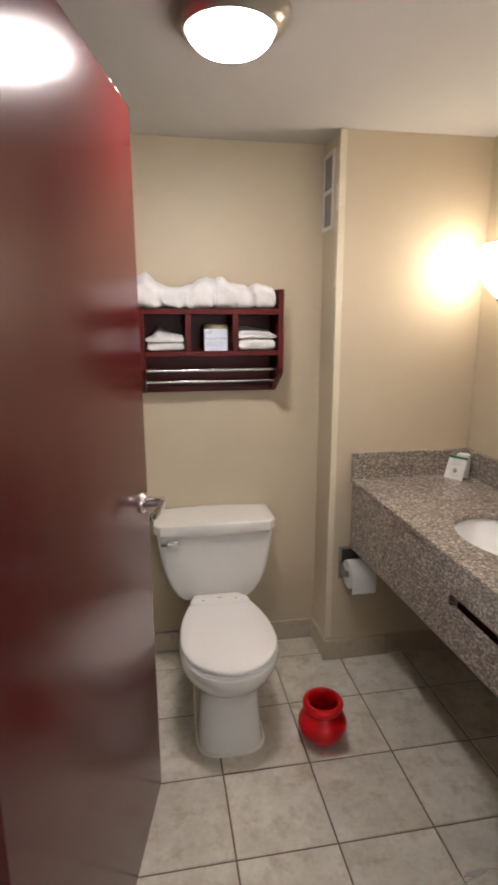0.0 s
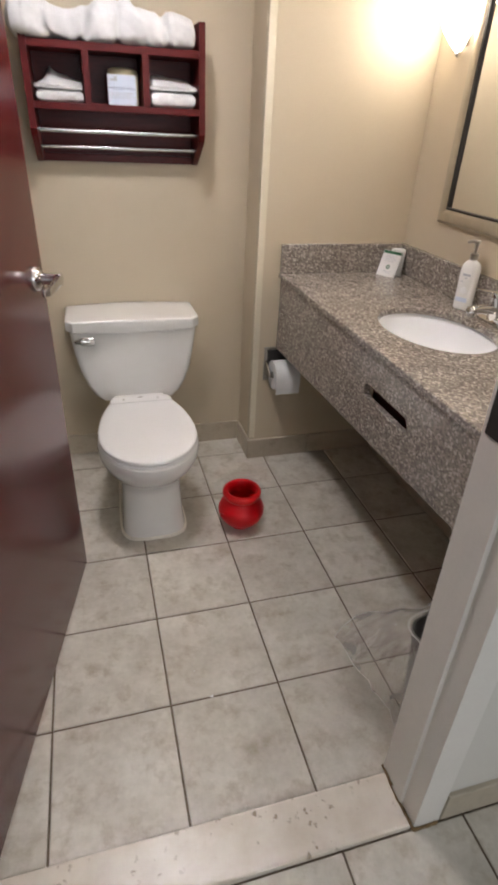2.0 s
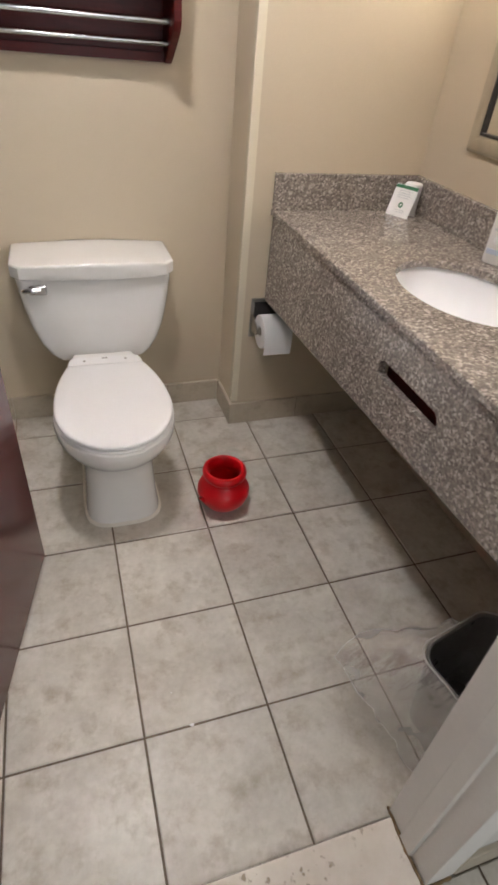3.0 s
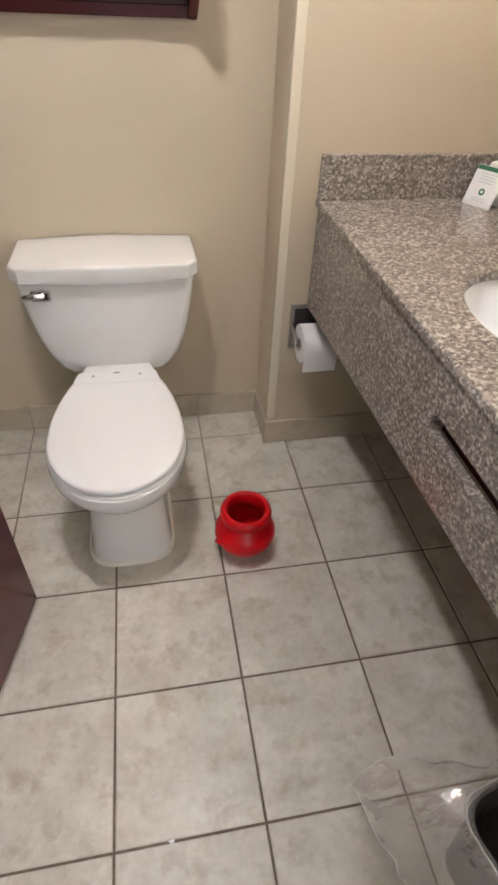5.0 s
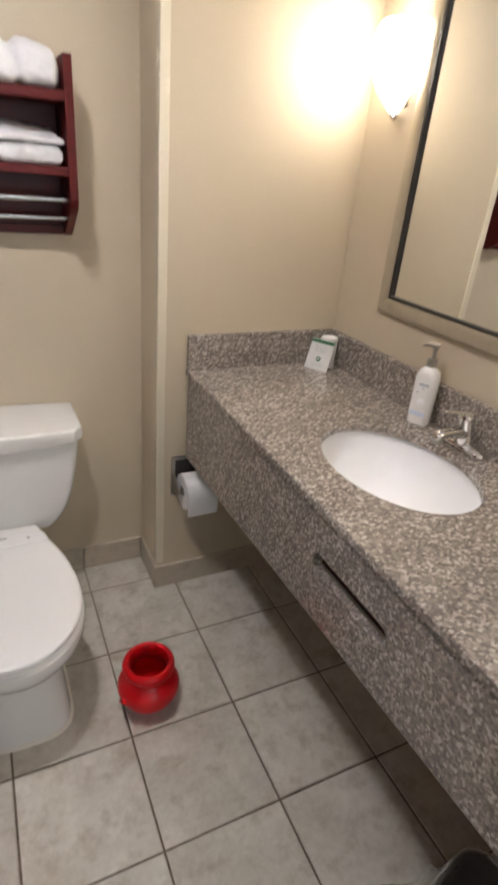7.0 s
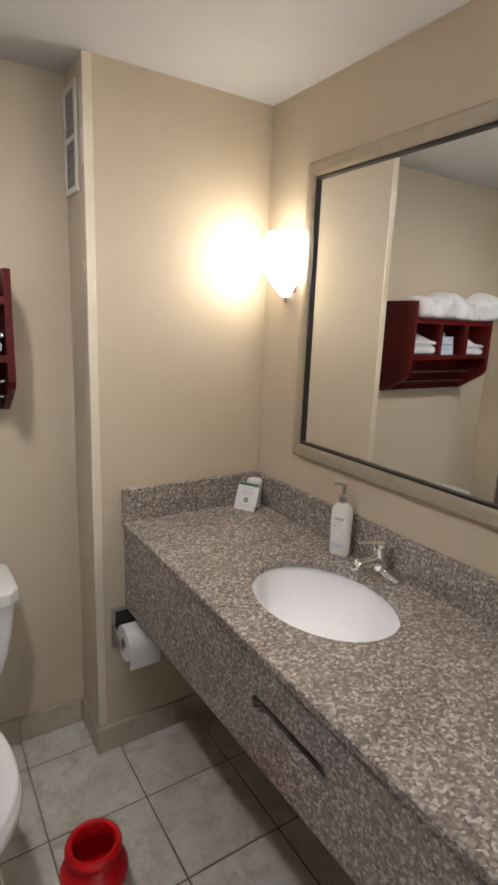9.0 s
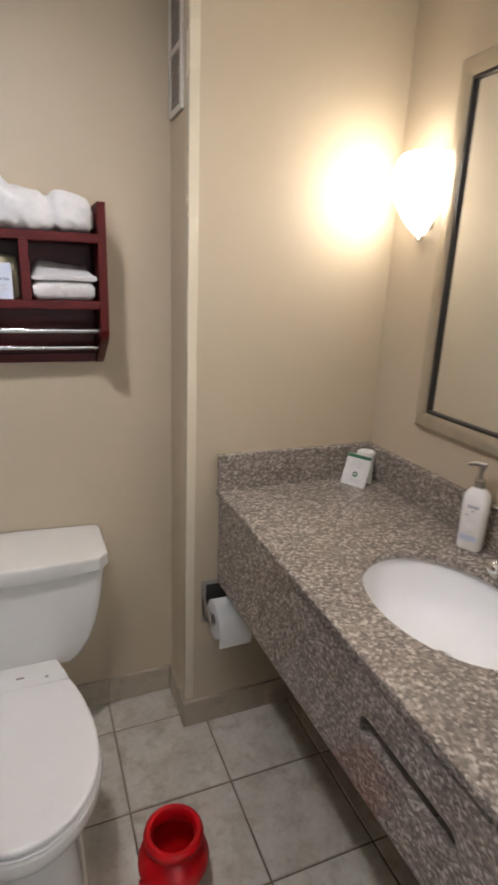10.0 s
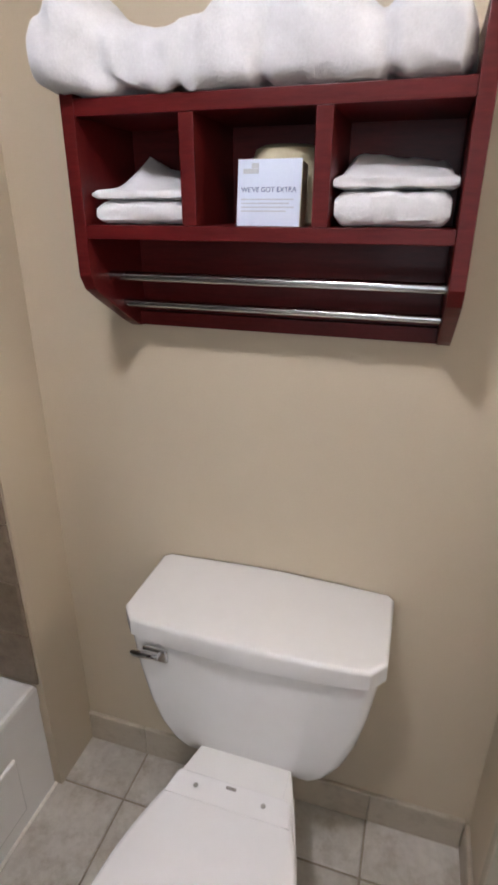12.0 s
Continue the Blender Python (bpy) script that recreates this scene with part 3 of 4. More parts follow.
def make_faucet():
    x, y = 0.819, -0.134
    f = thing("faucet", "chrome single-lever basin faucet on the vanity top", "faucet", at=(x, y, CT))
    part("base", loft([rounded(0.074, -0.026, 0.026, 0.0255, 0.0005), rounded(0.074, -0.026, 0.026, 0.0255, 0.008), rounded(0.071, -0.023, 0.023, 0.0225, 0.014), rounded(0.055, -0.018, 0.018, 0.0175, 0.02), rounded(0.03, -0.012, 0.012, 0.0115, 0.024)]), CHROME, f).matrix_local = pose(0, 0, 0, 0, 0, 90)
    rings = []
    for z, r, lean in ((0.012, 0.026, 0.0), (0.03, 0.024, 0.003), (0.055, 0.021, 0.008), (0.072, 0.02, 0.012), (0.078, 0.0205, 0.013), (0.081, 0.0205, 0.014), (0.09, 0.0185, 0.016), (0.096, 0.012, 0.018), (0.098, 0.004, 0.018)):
        rings.append([(-lean + r * math.cos(6.28318 * i / 28), r * math.sin(6.28318 * i / 28), z) for i in range(28)])
    part("body", loft(rings), CHROME, f)
    sp = []
    for q, w, z, h in ((-0.004, 0.02, 0.042, 0.018), (-0.035, 0.018, 0.048, 0.0145), (-0.068, 0.0165, 0.051, 0.012), (-0.092, 0.0155, 0.05, 0.0115), (-0.105, 0.014, 0.046, 0.011), (-0.11, 0.009, 0.043, 0.007)):
        sp.append([(q, w * math.cos(6.28318 * i / 20), z + h * math.sin(6.28318 * i / 20)) for i in range(20)])
    part("spout", loft(sp), CHROME, f)
    part("aerator", lathe([(0.0, 0.022), (0.0095, 0.022), (0.0105, 0.025), (0.0105, 0.038), (0.0, 0.04)], (-0.094, 0, 0.004), 18), STEEL, f)
    lv = []
    for q, w, z, h in ((0.002, 0.011, 0.094, 0.004), (-0.02, 0.0125, 0.097, 0.0052), (-0.045, 0.0105, 0.1015, 0.0042), (-0.075, 0.0095, 0.107, 0.0032), (-0.093, 0.0095, 0.111, 0.0028), (-0.098, 0.006, 0.1118, 0.0018)):
        lv.append([(q, w * math.cos(6.28318 * i / 16), z + h * math.sin(6.28318 * i / 16)) for i in range(16)])
    part("lever", loft(lv), CHROME, f, "flat chrome lever")
    return f


make_faucet()


def make_soap():
    x, y = 0.807, 0.024
    s = thing("soap_bottle", "white pump bottle of lotion soap beside the sink", "soap dispenser", at=(x, y, CT))
    rings = [rounded(hw, -d, d, min(hw, d) * 0.85, z) for hw, d, z in ((0.026, 0.018, 0.0), (0.029, 0.021, 0.003), (0.03, 0.022, 0.01), (0.031, 0.0225, 0.11), (0.031, 0.0225, 0.13), (0.028, 0.02, 0.146), (0.02, 0.016, 0.156), (0.012, 0.011, 0.16), (0.012, 0.011, 0.165))]
    part("bottle", loft(rings), SOAP, s)
    part("collar", lathe([(0.0125, 0.164), (0.014, 0.165), (0.014, 0.18), (0.009, 0.184), (0.0, 0.184)], n=20), STEEL, s, "grey pump collar")
    part("pump", tube([(0, 0, 0.183), (0, 0, 0.2), (0, 0, 0.212)], [0.005, 0.005, 0.008], 12), STEEL, s)
    part("nozzle", tube([(0.008, 0.0, 0.216), (-0.015, 0.0, 0.218), (-0.032, 0.0, 0.212)], [0.008, 0.006, 0.004], 10), STEEL, s)
    part("label_mark", box((-0.012, -0.0236, 0.112), (0.014, -0.0222, 0.12)), INK_GREY, s, "grey lettering bar", False)
    part("label_mark", box((-0.002, -0.0236, 0.104), (0.004, -0.0222, 0.108)), INK_GREY, s, smooth=False)
    part("label_mark", box((-0.016, -0.0236, 0.092), (-0.008, -0.0222, 0.095)), INK_GREY, s, smooth=False)
    part("label_emblem", lathe([(0.0, 0.0), (0.011, 0.0), (0.0115, 0.0006), (0.01, 0.0012), (0.0, 0.0012)], n=20), PAPER, s, "pale round emblem").matrix_local = pose(0.002, -0.0224, 0.066, 90)
    part("label_band", box((-0.02, -0.0236, 0.028), (0.02, -0.0222, 0.042)), CARD_BLUE, s, "pale blue label band", False)
    s.matrix_world = pose(x, y, CT, 0, 0, -62)
    return s


make_soap()


def make_card():
    c = thing("tent_card", "white folded notice card with a green top band", "notice card")
    h, w, d = 0.094, 0.042, 0.04
    part("front_leaf", extrude([(-d, 0), (-d + 0.0012, 0), (0.0006, h), (-0.0006, h)], "x", -w, w), PAPER, c, smooth=False)
    part("back_leaf", extrude([(0.014, 0), (0.0128, 0), (-0.0006, h), (0.0006, h)], "x", -w, w), PAPER, c, smooth=False)
    def flat(name, x0, x1, u0, u1, mat):
        def at(x, u, o):
            return (x, -d + d * u - o * 0.92, h * u + o * 0.392)
        part(name, loft([[at(x0, u0, o), at(x1, u0, o), at(x1, u1, o), at(x0, u1, o)] for o in (-0.0004, 0.0006)]), mat, c, smooth=False)
    flat("band", -w + 0.001, w - 0.001, 0.88, 0.985, INK_GREEN)
    for k, u in enumerate((0.8, 0.73, 0.66, 0.59)):
        flat("text_bar", -0.024, 0.024 - 0.005 * (k % 2), u, u + 0.014, INK_GREY)
    def disc(name, cu, r, o, mat):
        pts = [(r * math.cos(6.28318 * q / 14), cu + r / h * math.sin(6.28318 * q / 14)) for q in range(14)]
        part(name, loft([[(x, -d + d * u - w2 * 0.92, h * u + w2 * 0.392) for x, u in pts] for w2 in (-0.0004, o)]), mat, c, smooth=False)
    disc("emblem", 0.37, 0.0085, 0.0006, INK_GREEN)
    disc("emblem_core", 0.375, 0.0035, 0.0009, PAPER)
    for u in (0.2, 0.14):
        flat("text_bar", -0.02, 0.02, u, u + 0.012, INK_GREY)
    c.matrix_world = pose(0.782, 0.49, CT + 0.001, 0, 0, -60)
    k = thing("paper_cup", "white wrapped cup standing behind the card", "cup", at=(0.818, 0.512, CT))
    part("cup", lathe([(0.0, 0.001), (0.024, 0.001), (0.025, 0.004), (0.029, 0.085), (0.0295, 0.092), (0.026, 0.098), (0.0, 0.099)], n=28), PAPER, k)
    return c


make_card()


def make_mirror():
    m = thing("wall_mirror", "large mirror in a champagne frame with a dark inner bead", "mirror")
    y0, y1, z0, z1, w = -0.686, 0.335, 1.103, 2.013, 0.046
    x0, x1 = EAST - 0.0015, EAST - 0.026
    def bar(name, ya, yb, za, zb, horizontal):
        # mitred profile: outer low edge, crown, inner edge
        prof = ((0.0, x0), (0.0, x1 + 0.008), (0.008, x1), (w - 0.012, x1 - 0.003), (w, x1 + 0.004), (w, x0))
        rings = []
        for end in (0, 1):
            ring = []
            for o, x in prof:
                if horizontal:
                    z = za + o if horizontal > 0 else zb - o
                    ring.append((x, (ya + o) if end == 0 else (yb - o), z))
                else:
                    y = ya + o
                    ring.append((x, y, (za + o) if end == 0 else (zb - o)))
            rings.append(ring)
        return part(name, loft(rings), CHAMPAGNE, m)
    bar("frame_bottom", y0, y1, z0, z1, 1)
    bar("frame_top", y0, y1, z0, z1, -1)
    bar("frame_side", y0, y1, z0, z1, 0)
    other = [[(x, y1 - o, z0 + o) for o, x in ((0.0, x0), (0.0, x1 + 0.008), (0.008, x1), (w - 0.012, x1 - 0.003), (w, x1 + 0.004), (w, x0))],
             [(x, y1 - o, z1 - o) for o, x in ((0.0, x0), (0.0, x1 + 0.008), (0.008, x1), (w - 0.012, x1 - 0.003), (w, x1 + 0.004), (w, x0))]]
    part("frame_side", loft(other), CHAMPAGNE, m)
    i = w + 0.0005
    bx0, bx1, bw = EAST - 0.012, EAST - 0.025, 0.008
    for name, lo, hi in (("bead_bottom", (bx1, y0 + i, z0 + i), (bx0, y1 - i, z0 + i + bw)), ("bead_top", (bx1, y0 + i, z1 - i - bw), (bx0, y1 - i, z1 - i)),
                         ("bead_side", (bx1, y0 + i, z0 + i + bw), (bx0, y0 + i + bw, z1 - i - bw)), ("bead_side", (bx1, y1 - i - bw, z0 + i + bw), (bx0, y1 - i, z1 - i - bw))):
        part(name, box(lo, hi, 0.002), BLACK, m, "dark inner bead")
    part("glass", box((EAST - 0.0155, y0 + i + 0.002, z0 + i + 0.002), (EAST - 0.002, y1 - i - 0.002, z1 - i - 0.002)), MIRROR, m, "mirror glass", False)
    return m


make_mirror()


def make_sconce(y):
    s = thing("wall_sconce", "lit frosted-glass wall sconce tapering to a point", "wall lamp", "sconces beside the mirror", at=(EAST, y, 1.72))
    part("backplate", box((-0.012, -0.03, -0.085), (-0.0005, 0.03, 0.1), 0.004), STEEL, s)
    rings = []
    for z, r in ((-0.1, 0.012), (-0.085, 0.028), (-0.05, 0.056), (-0.01, 0.078), (0.03, 0.086), (0.06, 0.086), (0.085, 0.08), (0.1, 0.07)):
        rings.append([(-0.014 - r * 1.05 * math.sin(math.pi * i / 20), -r * math.cos(math.pi * i / 20), z) for i in range(21)])
    part("shade", loft(rings), SCONCE_GLASS, s, "glowing frosted glass shade")
    part("finial", tube([(-0.016, 0, -0.098), (-0.017, 0, -0.108), (-0.016, 0, -0.116)], [0.011, 0.012, 0.004], 14), CHROME, s, "chrome finial")
    return s


make_sconce(0.42)
make_sconce(-0.77)


def make_dome():
    d = thing("ceiling_light", "lit flush dome light with a brushed nickel ring", "ceiling lamp", at=(-0.282, -0.126, TOP))
    part("ring", lathe([(0.0, -0.001), (0.143, -0.001), (0.145, -0.006), (0.142, -0.011), (0.141, -0.014), (0.137, -0.017), (0.131, -0.028), (0.121, -0.037), (0.11, -0.043), (0.106, -0.041), (0.105, -0.03), (0.0, -0.028)], n=56), STEEL, d, "brushed nickel ring")
    part("shade", lathe([(0.0, -0.029), (0.1035, -0.031), (0.1045, -0.042), (0.101, -0.051), (0.093, -0.062), (0.079, -0.072), (0.058, -0.081), (0.034, -0.0865), (0.015, -0.088), (0.0, -0.0885)], n=48), DOME_GLASS, d, "glowing opal glass dome")
    return d


make_dome()


def make_vent():
    v = thing("vent_grille", "white painted two-panel air vent high on the wall", "vent", at=(NICHE_X, 0.69, 2.04))
    hy, hz = 0.066, 0.147
    w = 0.016
    for name, lo, hi in (("rail", (-0.009, -hy, -hz), (-0.0005, hy, -hz + w)), ("rail", (-0.009, -hy, hz - w), (-0.0005, hy, hz)), ("rail", (-0.009, -hy, -0.008), (-0.0005, hy, 0.008)),
                         ("stile", (-0.0095, -hy, -hz + w), (-0.0005, -hy + w, hz - w)), ("stile", (-0.0095, hy - w, -hz + w), (-0.0005, hy, hz - w))):
        part(name, box(lo, hi, 0.002), VENT_PAINT, v)
    # Duct shade is painted as a flat black sheet on the wall.
    part("backing", box((-0.002, -hy + w, -hz + w), (-0.0004, hy - w, hz - w)), BLACK, v, "flat black sheet painted as the shaded duct", False)
    for zc in (-0.07, 0.07):
        part("mesh_panel", box((-0.0045, -hy + w + 0.001, zc - 0.06), (-0.0022, hy - w - 0.001, zc + 0.06), 0.001), VENT_GREY, v, "grey louvred insert")
        for k in range(9):
            part("slat", box((-0.0056, -hy + w + 0.002, zc - 0.054 + 0.013 * k), (-0.0045, hy - w - 0.002, zc - 0.05 + 0.013 * k)), VENT_GREY, v, smooth=False)
    return v


make_vent()


def make_paper_holder():
    h = thing("toilet_paper_holder", "chrome recessed toilet paper holder in the wall", "paper holder")
    x0, x1, z0, z1, y = 0.284, 0.432, 0.405, 0.558, NICHE_Y
    w = 0.014
    for name, lo, hi in (("plate", (x0, y - 0.005, z0), (x1, y - 0.0005, z0 + w)), ("plate", (x0, y - 0.005, z1 - w), (x1, y - 0.0005, z1)),
                         ("plate", (x0, y - 0.0052, z0 + w), (x0 + w, y - 0.0005, z1 - w)), ("plate", (x1 - w, y - 0.0052, z0 + w), (x1, y - 0.0005, z1 - w))):
        part(name, box(lo, hi, 0.0012), STEEL, h)
    # No box is cut here: a black sheet paints the hollow's shade.
    part("recess", box((x0 + w, y - 0.0015, z0 + w), (x1 - w, y - 0.0004, z1 - w)), BLACK, h, "flat black sheet painted as the holder's shaded hollow", False)
    for x in (x0 + 0.006, x1 - 0.012):
        part("arm", extrude([(y - 0.002, 0.5), (y - 0.002, 0.43), (y - 0.062, 0.44), (y - 0.074, 0.449), (y - 0.074, 0.461), (y - 0.062, 0.469)], "x", x, x + 0.006, 0.001), STEEL, h)
    r = thing("toilet_roll", "part-used white toilet paper roll on its holder", "toilet paper", at=((x0 + x1) / 2, y - 0.066, 0.455))
    rings = []
    prof = ((0.02, -0.053), (0.0605, -0.054), (0.062, -0.052), (0.062, 0.052), (0.0605, 0.054), (0.02, 0.053))
    for rad, xx in prof:
        rings.append([(xx, rad * math.cos(6.28318 * i / 36), rad * math.sin(6.28318 * i / 36)) for i in range(36)])
    part("paper", loft(rings, loop=True), PAPER, r)
    part("core", tube([(-0.056, 0, 0), (0.056, 0, 0)], 0.014, 16), STEEL, r)
    sheet = [(-0.0628 * math.cos(radians(a)), 0.0628 * math.sin(radians(a))) for a in (70, 50, 30, 12, 0)] + [(-0.0632, -0.02), (-0.0622, -0.042), (-0.061, -0.067)]
    part("loose_sheet", loft([[(-0.053, y, z), (0.053, y, z), (0.053, y + 0.0009, z), (-0.053, y + 0.0009, z)] for y, z in sheet]), PAPER, r, "loose end of paper hanging down")
    return h


make_paper_holder()


# ---- toilet ----
TX = -0.262


def make_toilet():
    t = thing("toilet", "white two-piece toilet with its lid closed", "toilet")
    body = []
    for z, hw, y0, c in ((0.36, 0.14, 0.572, 0.012), (0.364, 0.148, 0.565, 0.016), (0.386, 0.172, 0.561, 0.02), (0.43, 0.199, 0.559, 0.022), (0.49, 0.22, 0.558, 0.024), (0.57, 0.236, 0.557, 0.024), (0.666, 0.248, 0.556, 0.024)):
        body.append(rounded(hw, y0, 0.752, c, z, TX, 6, 0.012))
    part("tank", loft(body), PORCELAIN, t)
    def lid_ring(hw, y0, z, c, crown=0.0):
        pts = []
        yb = 0.762
        for i in range(13):
            u = -1 + 2 * i / 12
            pts.append((TX + u * (hw - c), y0 - 0.016 * (1 - u * u), z + crown * (1 - u * u)))
        pts += [(TX + hw, y0 + c * 1.2, z), (TX + hw, yb - 0.01, z), (TX + hw - 0.01, yb, z)]
        for i in range(1, 8):
            u = 1 - 2 * i / 8
            pts.append((TX + u * (hw - 0.01), yb, z + crown * (1 - u * u)))
        pts += [(TX - hw + 0.01, yb, z), (TX - hw, yb - 0.01, z), (TX - hw, y0 + c * 1.2, z)]
        return pts
    lid = [lid_ring(hw, y0, z, 0.027, crown) for hw, y0, z, crown in ((0.248, 0.554, 0.662, 0), (0.256, 0.546, 0.664, 0), (0.2585, 0.543, 0.668, 0), (0.2585, 0.543, 0.7, 0.003), (0.2585, 0.543, 0.703, 0.005), (0.257, 0.5445, 0.7065, 0.006), (0.254, 0.5475, 0.7082, 0.007), (0.251, 0.551, 0.7086, 0.007), (0.205, 0.6, 0.71, 0.0075))]
    part("tank_lid", loft(lid), PORCELAIN, t)
    bowl = [egg(0.121, 0.08, 0.2, 0.53, 0.105, 0.0, TX, power=0.6), egg(0.121, 0.08, 0.2, 0.53, 0.105, 0.018, TX, power=0.6), egg(0.116, 0.088, 0.205, 0.53, 0.101, 0.05, TX, power=0.62), egg(0.112, 0.097, 0.21, 0.53, 0.098, 0.12, TX, power=0.66),
            egg(0.11, 0.102, 0.215, 0.53, 0.097, 0.18, TX, power=0.72), egg(0.116, 0.088, 0.215, 0.535, 0.098, 0.225, TX, power=0.82), egg(0.14, 0.046, 0.21, 0.56, 0.098, 0.262, TX, power=0.93), egg(0.166, 0.002, 0.2, 0.56, 0.1, 0.302, TX), egg(0.179, -0.024, 0.19, 0.56, 0.1, 0.34, TX),
            egg(0.182, -0.031, 0.19, 0.56, 0.1, 0.365, TX), egg(0.18, -0.029, 0.19, 0.56, 0.1, 0.378, TX), egg(0.174, -0.024, 0.19, 0.56, 0.098, 0.3825, TX)]
    part("bowl", loft(bowl), PORCELAIN, t)
    part("deck", loft([rounded(0.094, 0.4, 0.74, 0.03, 0.3, TX), rounded(0.098, 0.4, 0.745, 0.03, 0.36, TX), rounded(0.096, 0.402, 0.742, 0.02, 0.3835, TX)]), PORCELAIN, t)
    def slab(name, z0, z1, grow, label):
        rr = []
        for z, g in ((z0, -0.004), (z0 + 0.003, 0), (z1 - 0.006, 0), (z1 - 0.002, -0.003), (z1, -0.009), (z1 + 0.0022, -0.045), (z1 + 0.0036, -0.1)):
            rr.append(egg(0.173 + grow + g, -0.021 - grow - g, 0.185, 0.444 + g, 0.123 + g, z, TX, curve=2.1))
        part(name, loft(rr), SEAT, t, label)
    slab("seat", 0.3835, 0.393, 0.005, "white plastic seat ring")
    slab("seat_lid", 0.3955, 0.411, 0.003, "closed white plastic lid")
    def plate(z, g):
        return [(TX - 0.124 + g, 0.43, z), (TX + 0.124 - g, 0.43, z), (TX + 0.12 - g, 0.452, z), (TX + 0.114 - g, 0.476 - g, z), (TX + 0.108 - g, 0.481 - g, z), (TX - 0.108 + g, 0.481 - g, z), (TX - 0.114 + g, 0.476 - g, z), (TX - 0.12 + g, 0.452, z)]
    hinge = part("hinge_bar", loft([plate(0.384, 0), plate(0.411, 0), plate(0.4135, 0.003)]), SEAT, t)
    for k in (-1, 1):
        part("bolt", lathe([(0.0, 0.413), (0.005, 0.4135), (0.004, 0.4153), (0.0, 0.4158)], (TX + k * 0.068, 0.456, 0), 14), STEEL, hinge, "dark metal hinge bolt")
    part("maker_mark", box((TX - 0.01, 0.466, 0.413), (TX + 0.01, 0.472, 0.4142)), VENT_GREY, t, smooth=False)
    lev = part("flush_lever", box((TX - 0.208, 0.538, 0.616), (TX - 0.154, 0.549, 0.647), 0.005, 3), CHROME, t, "chrome flush lever")
    part("pivot", tube([(TX - 0.178, 0.545, 0.632), (TX - 0.178, 0.568, 0.632)], [0.014, 0.016], 16), CHROME, lev)
    part("lever_tip", tube([(TX - 0.172, 0.536, 0.634), (TX - 0.195, 0.534, 0.635), (TX - 0.222, 0.532, 0.634), (TX - 0.23, 0.532, 0.633)], [0.008, 0.0095, 0.0085, 0.004], 12), CHROME, lev)
    part("caulk", loft([egg(0.129, 0.071, 0.2, 0.538, 0.113, 0.0005, TX, power=0.6), egg(0.128, 0.072, 0.2, 0.537, 0.112, 0.005, TX, power=0.6), egg(0.124, 0.077, 0.2, 0.534, 0.108, 0.009, TX, power=0.6), egg(0.119, 0.083, 0.2, 0.53, 0.103, 0.0095, TX, power=0.6)]), CAULK, t, "cream caulk bead at the foot")
    return t


make_toilet()


# ---- shelf over the toilet ----
SX0, SX1, SY = -0.545, 0.027, 0.586


def make_shelf():
    s = thing("wall_shelf", "dark cherry wall shelf with three cubbies and towel bars", "wall shelf")
    side = [(NORTH - 0.001, 1.238), (0.738, 1.238), (0.715, 1.249), (0.622, 1.304), (0.598, 1.32), (SY, 1.342), (SY, 1.655), (NORTH - 0.001, 1.655)]
    part("side_panel", extrude(side, "x", SX0, SX0 + 0.021, 0.0015), SHELF_WOOD, s)
    part("side_panel", extrude(side, "x", SX1 - 0.021, SX1, 0.0015), SHELF_WOOD, s)
    xa, xb = SX0 + 0.0212, SX1 - 0.0212
    part("back_panel", box((xa, NORTH - 0.012, 1.24), (xb, NORTH - 0.001, 1.59), 0.001), SHELF_WOOD, s)
    part("top_board", box((xa, SY + 0.001, 1.558), (xb, NORTH - 0.0125, 1.58), 0.0015), SHELF_WOOD, s)
    part("shelf_board", box((xa, SY + 0.001, 1.397), (xb, NORTH - 0.0125, 1.417), 0.0015), SHELF_WOOD, s)
    part("bottom_rail", box((xa, NORTH - 0.028, 1.24), (xb, NORTH - 0.0125, 1.265), 0.001), SHELF_WOOD, s)
    for x in (-0.366, -0.179):
        part("divider", box((x, SY + 0.0015, 1.4172), (x + 0.022, NORTH - 0.0125, 1.5578), 0.0012), SHELF_WOOD, s)
    part("towel_bar", tube([(xa, 0.645, 1.338), (xb, 0.645, 1.338)], 0.0075, 16), BAR, s, "chrome towel bar")
    part("towel_bar", tube([(xa, 0.685, 1.288), (xb, 0.685, 1.288)], 0.0065, 16), BAR, s, "chrome towel bar")
    return s


make_shelf()


def folds(p, amount, freq):
    v = Vector(p) * freq
    return amount * (noise.noise(v) + 0.5 * noise.noise(v * 2.3) + 0.25 * noise.noise(v * 5.1))


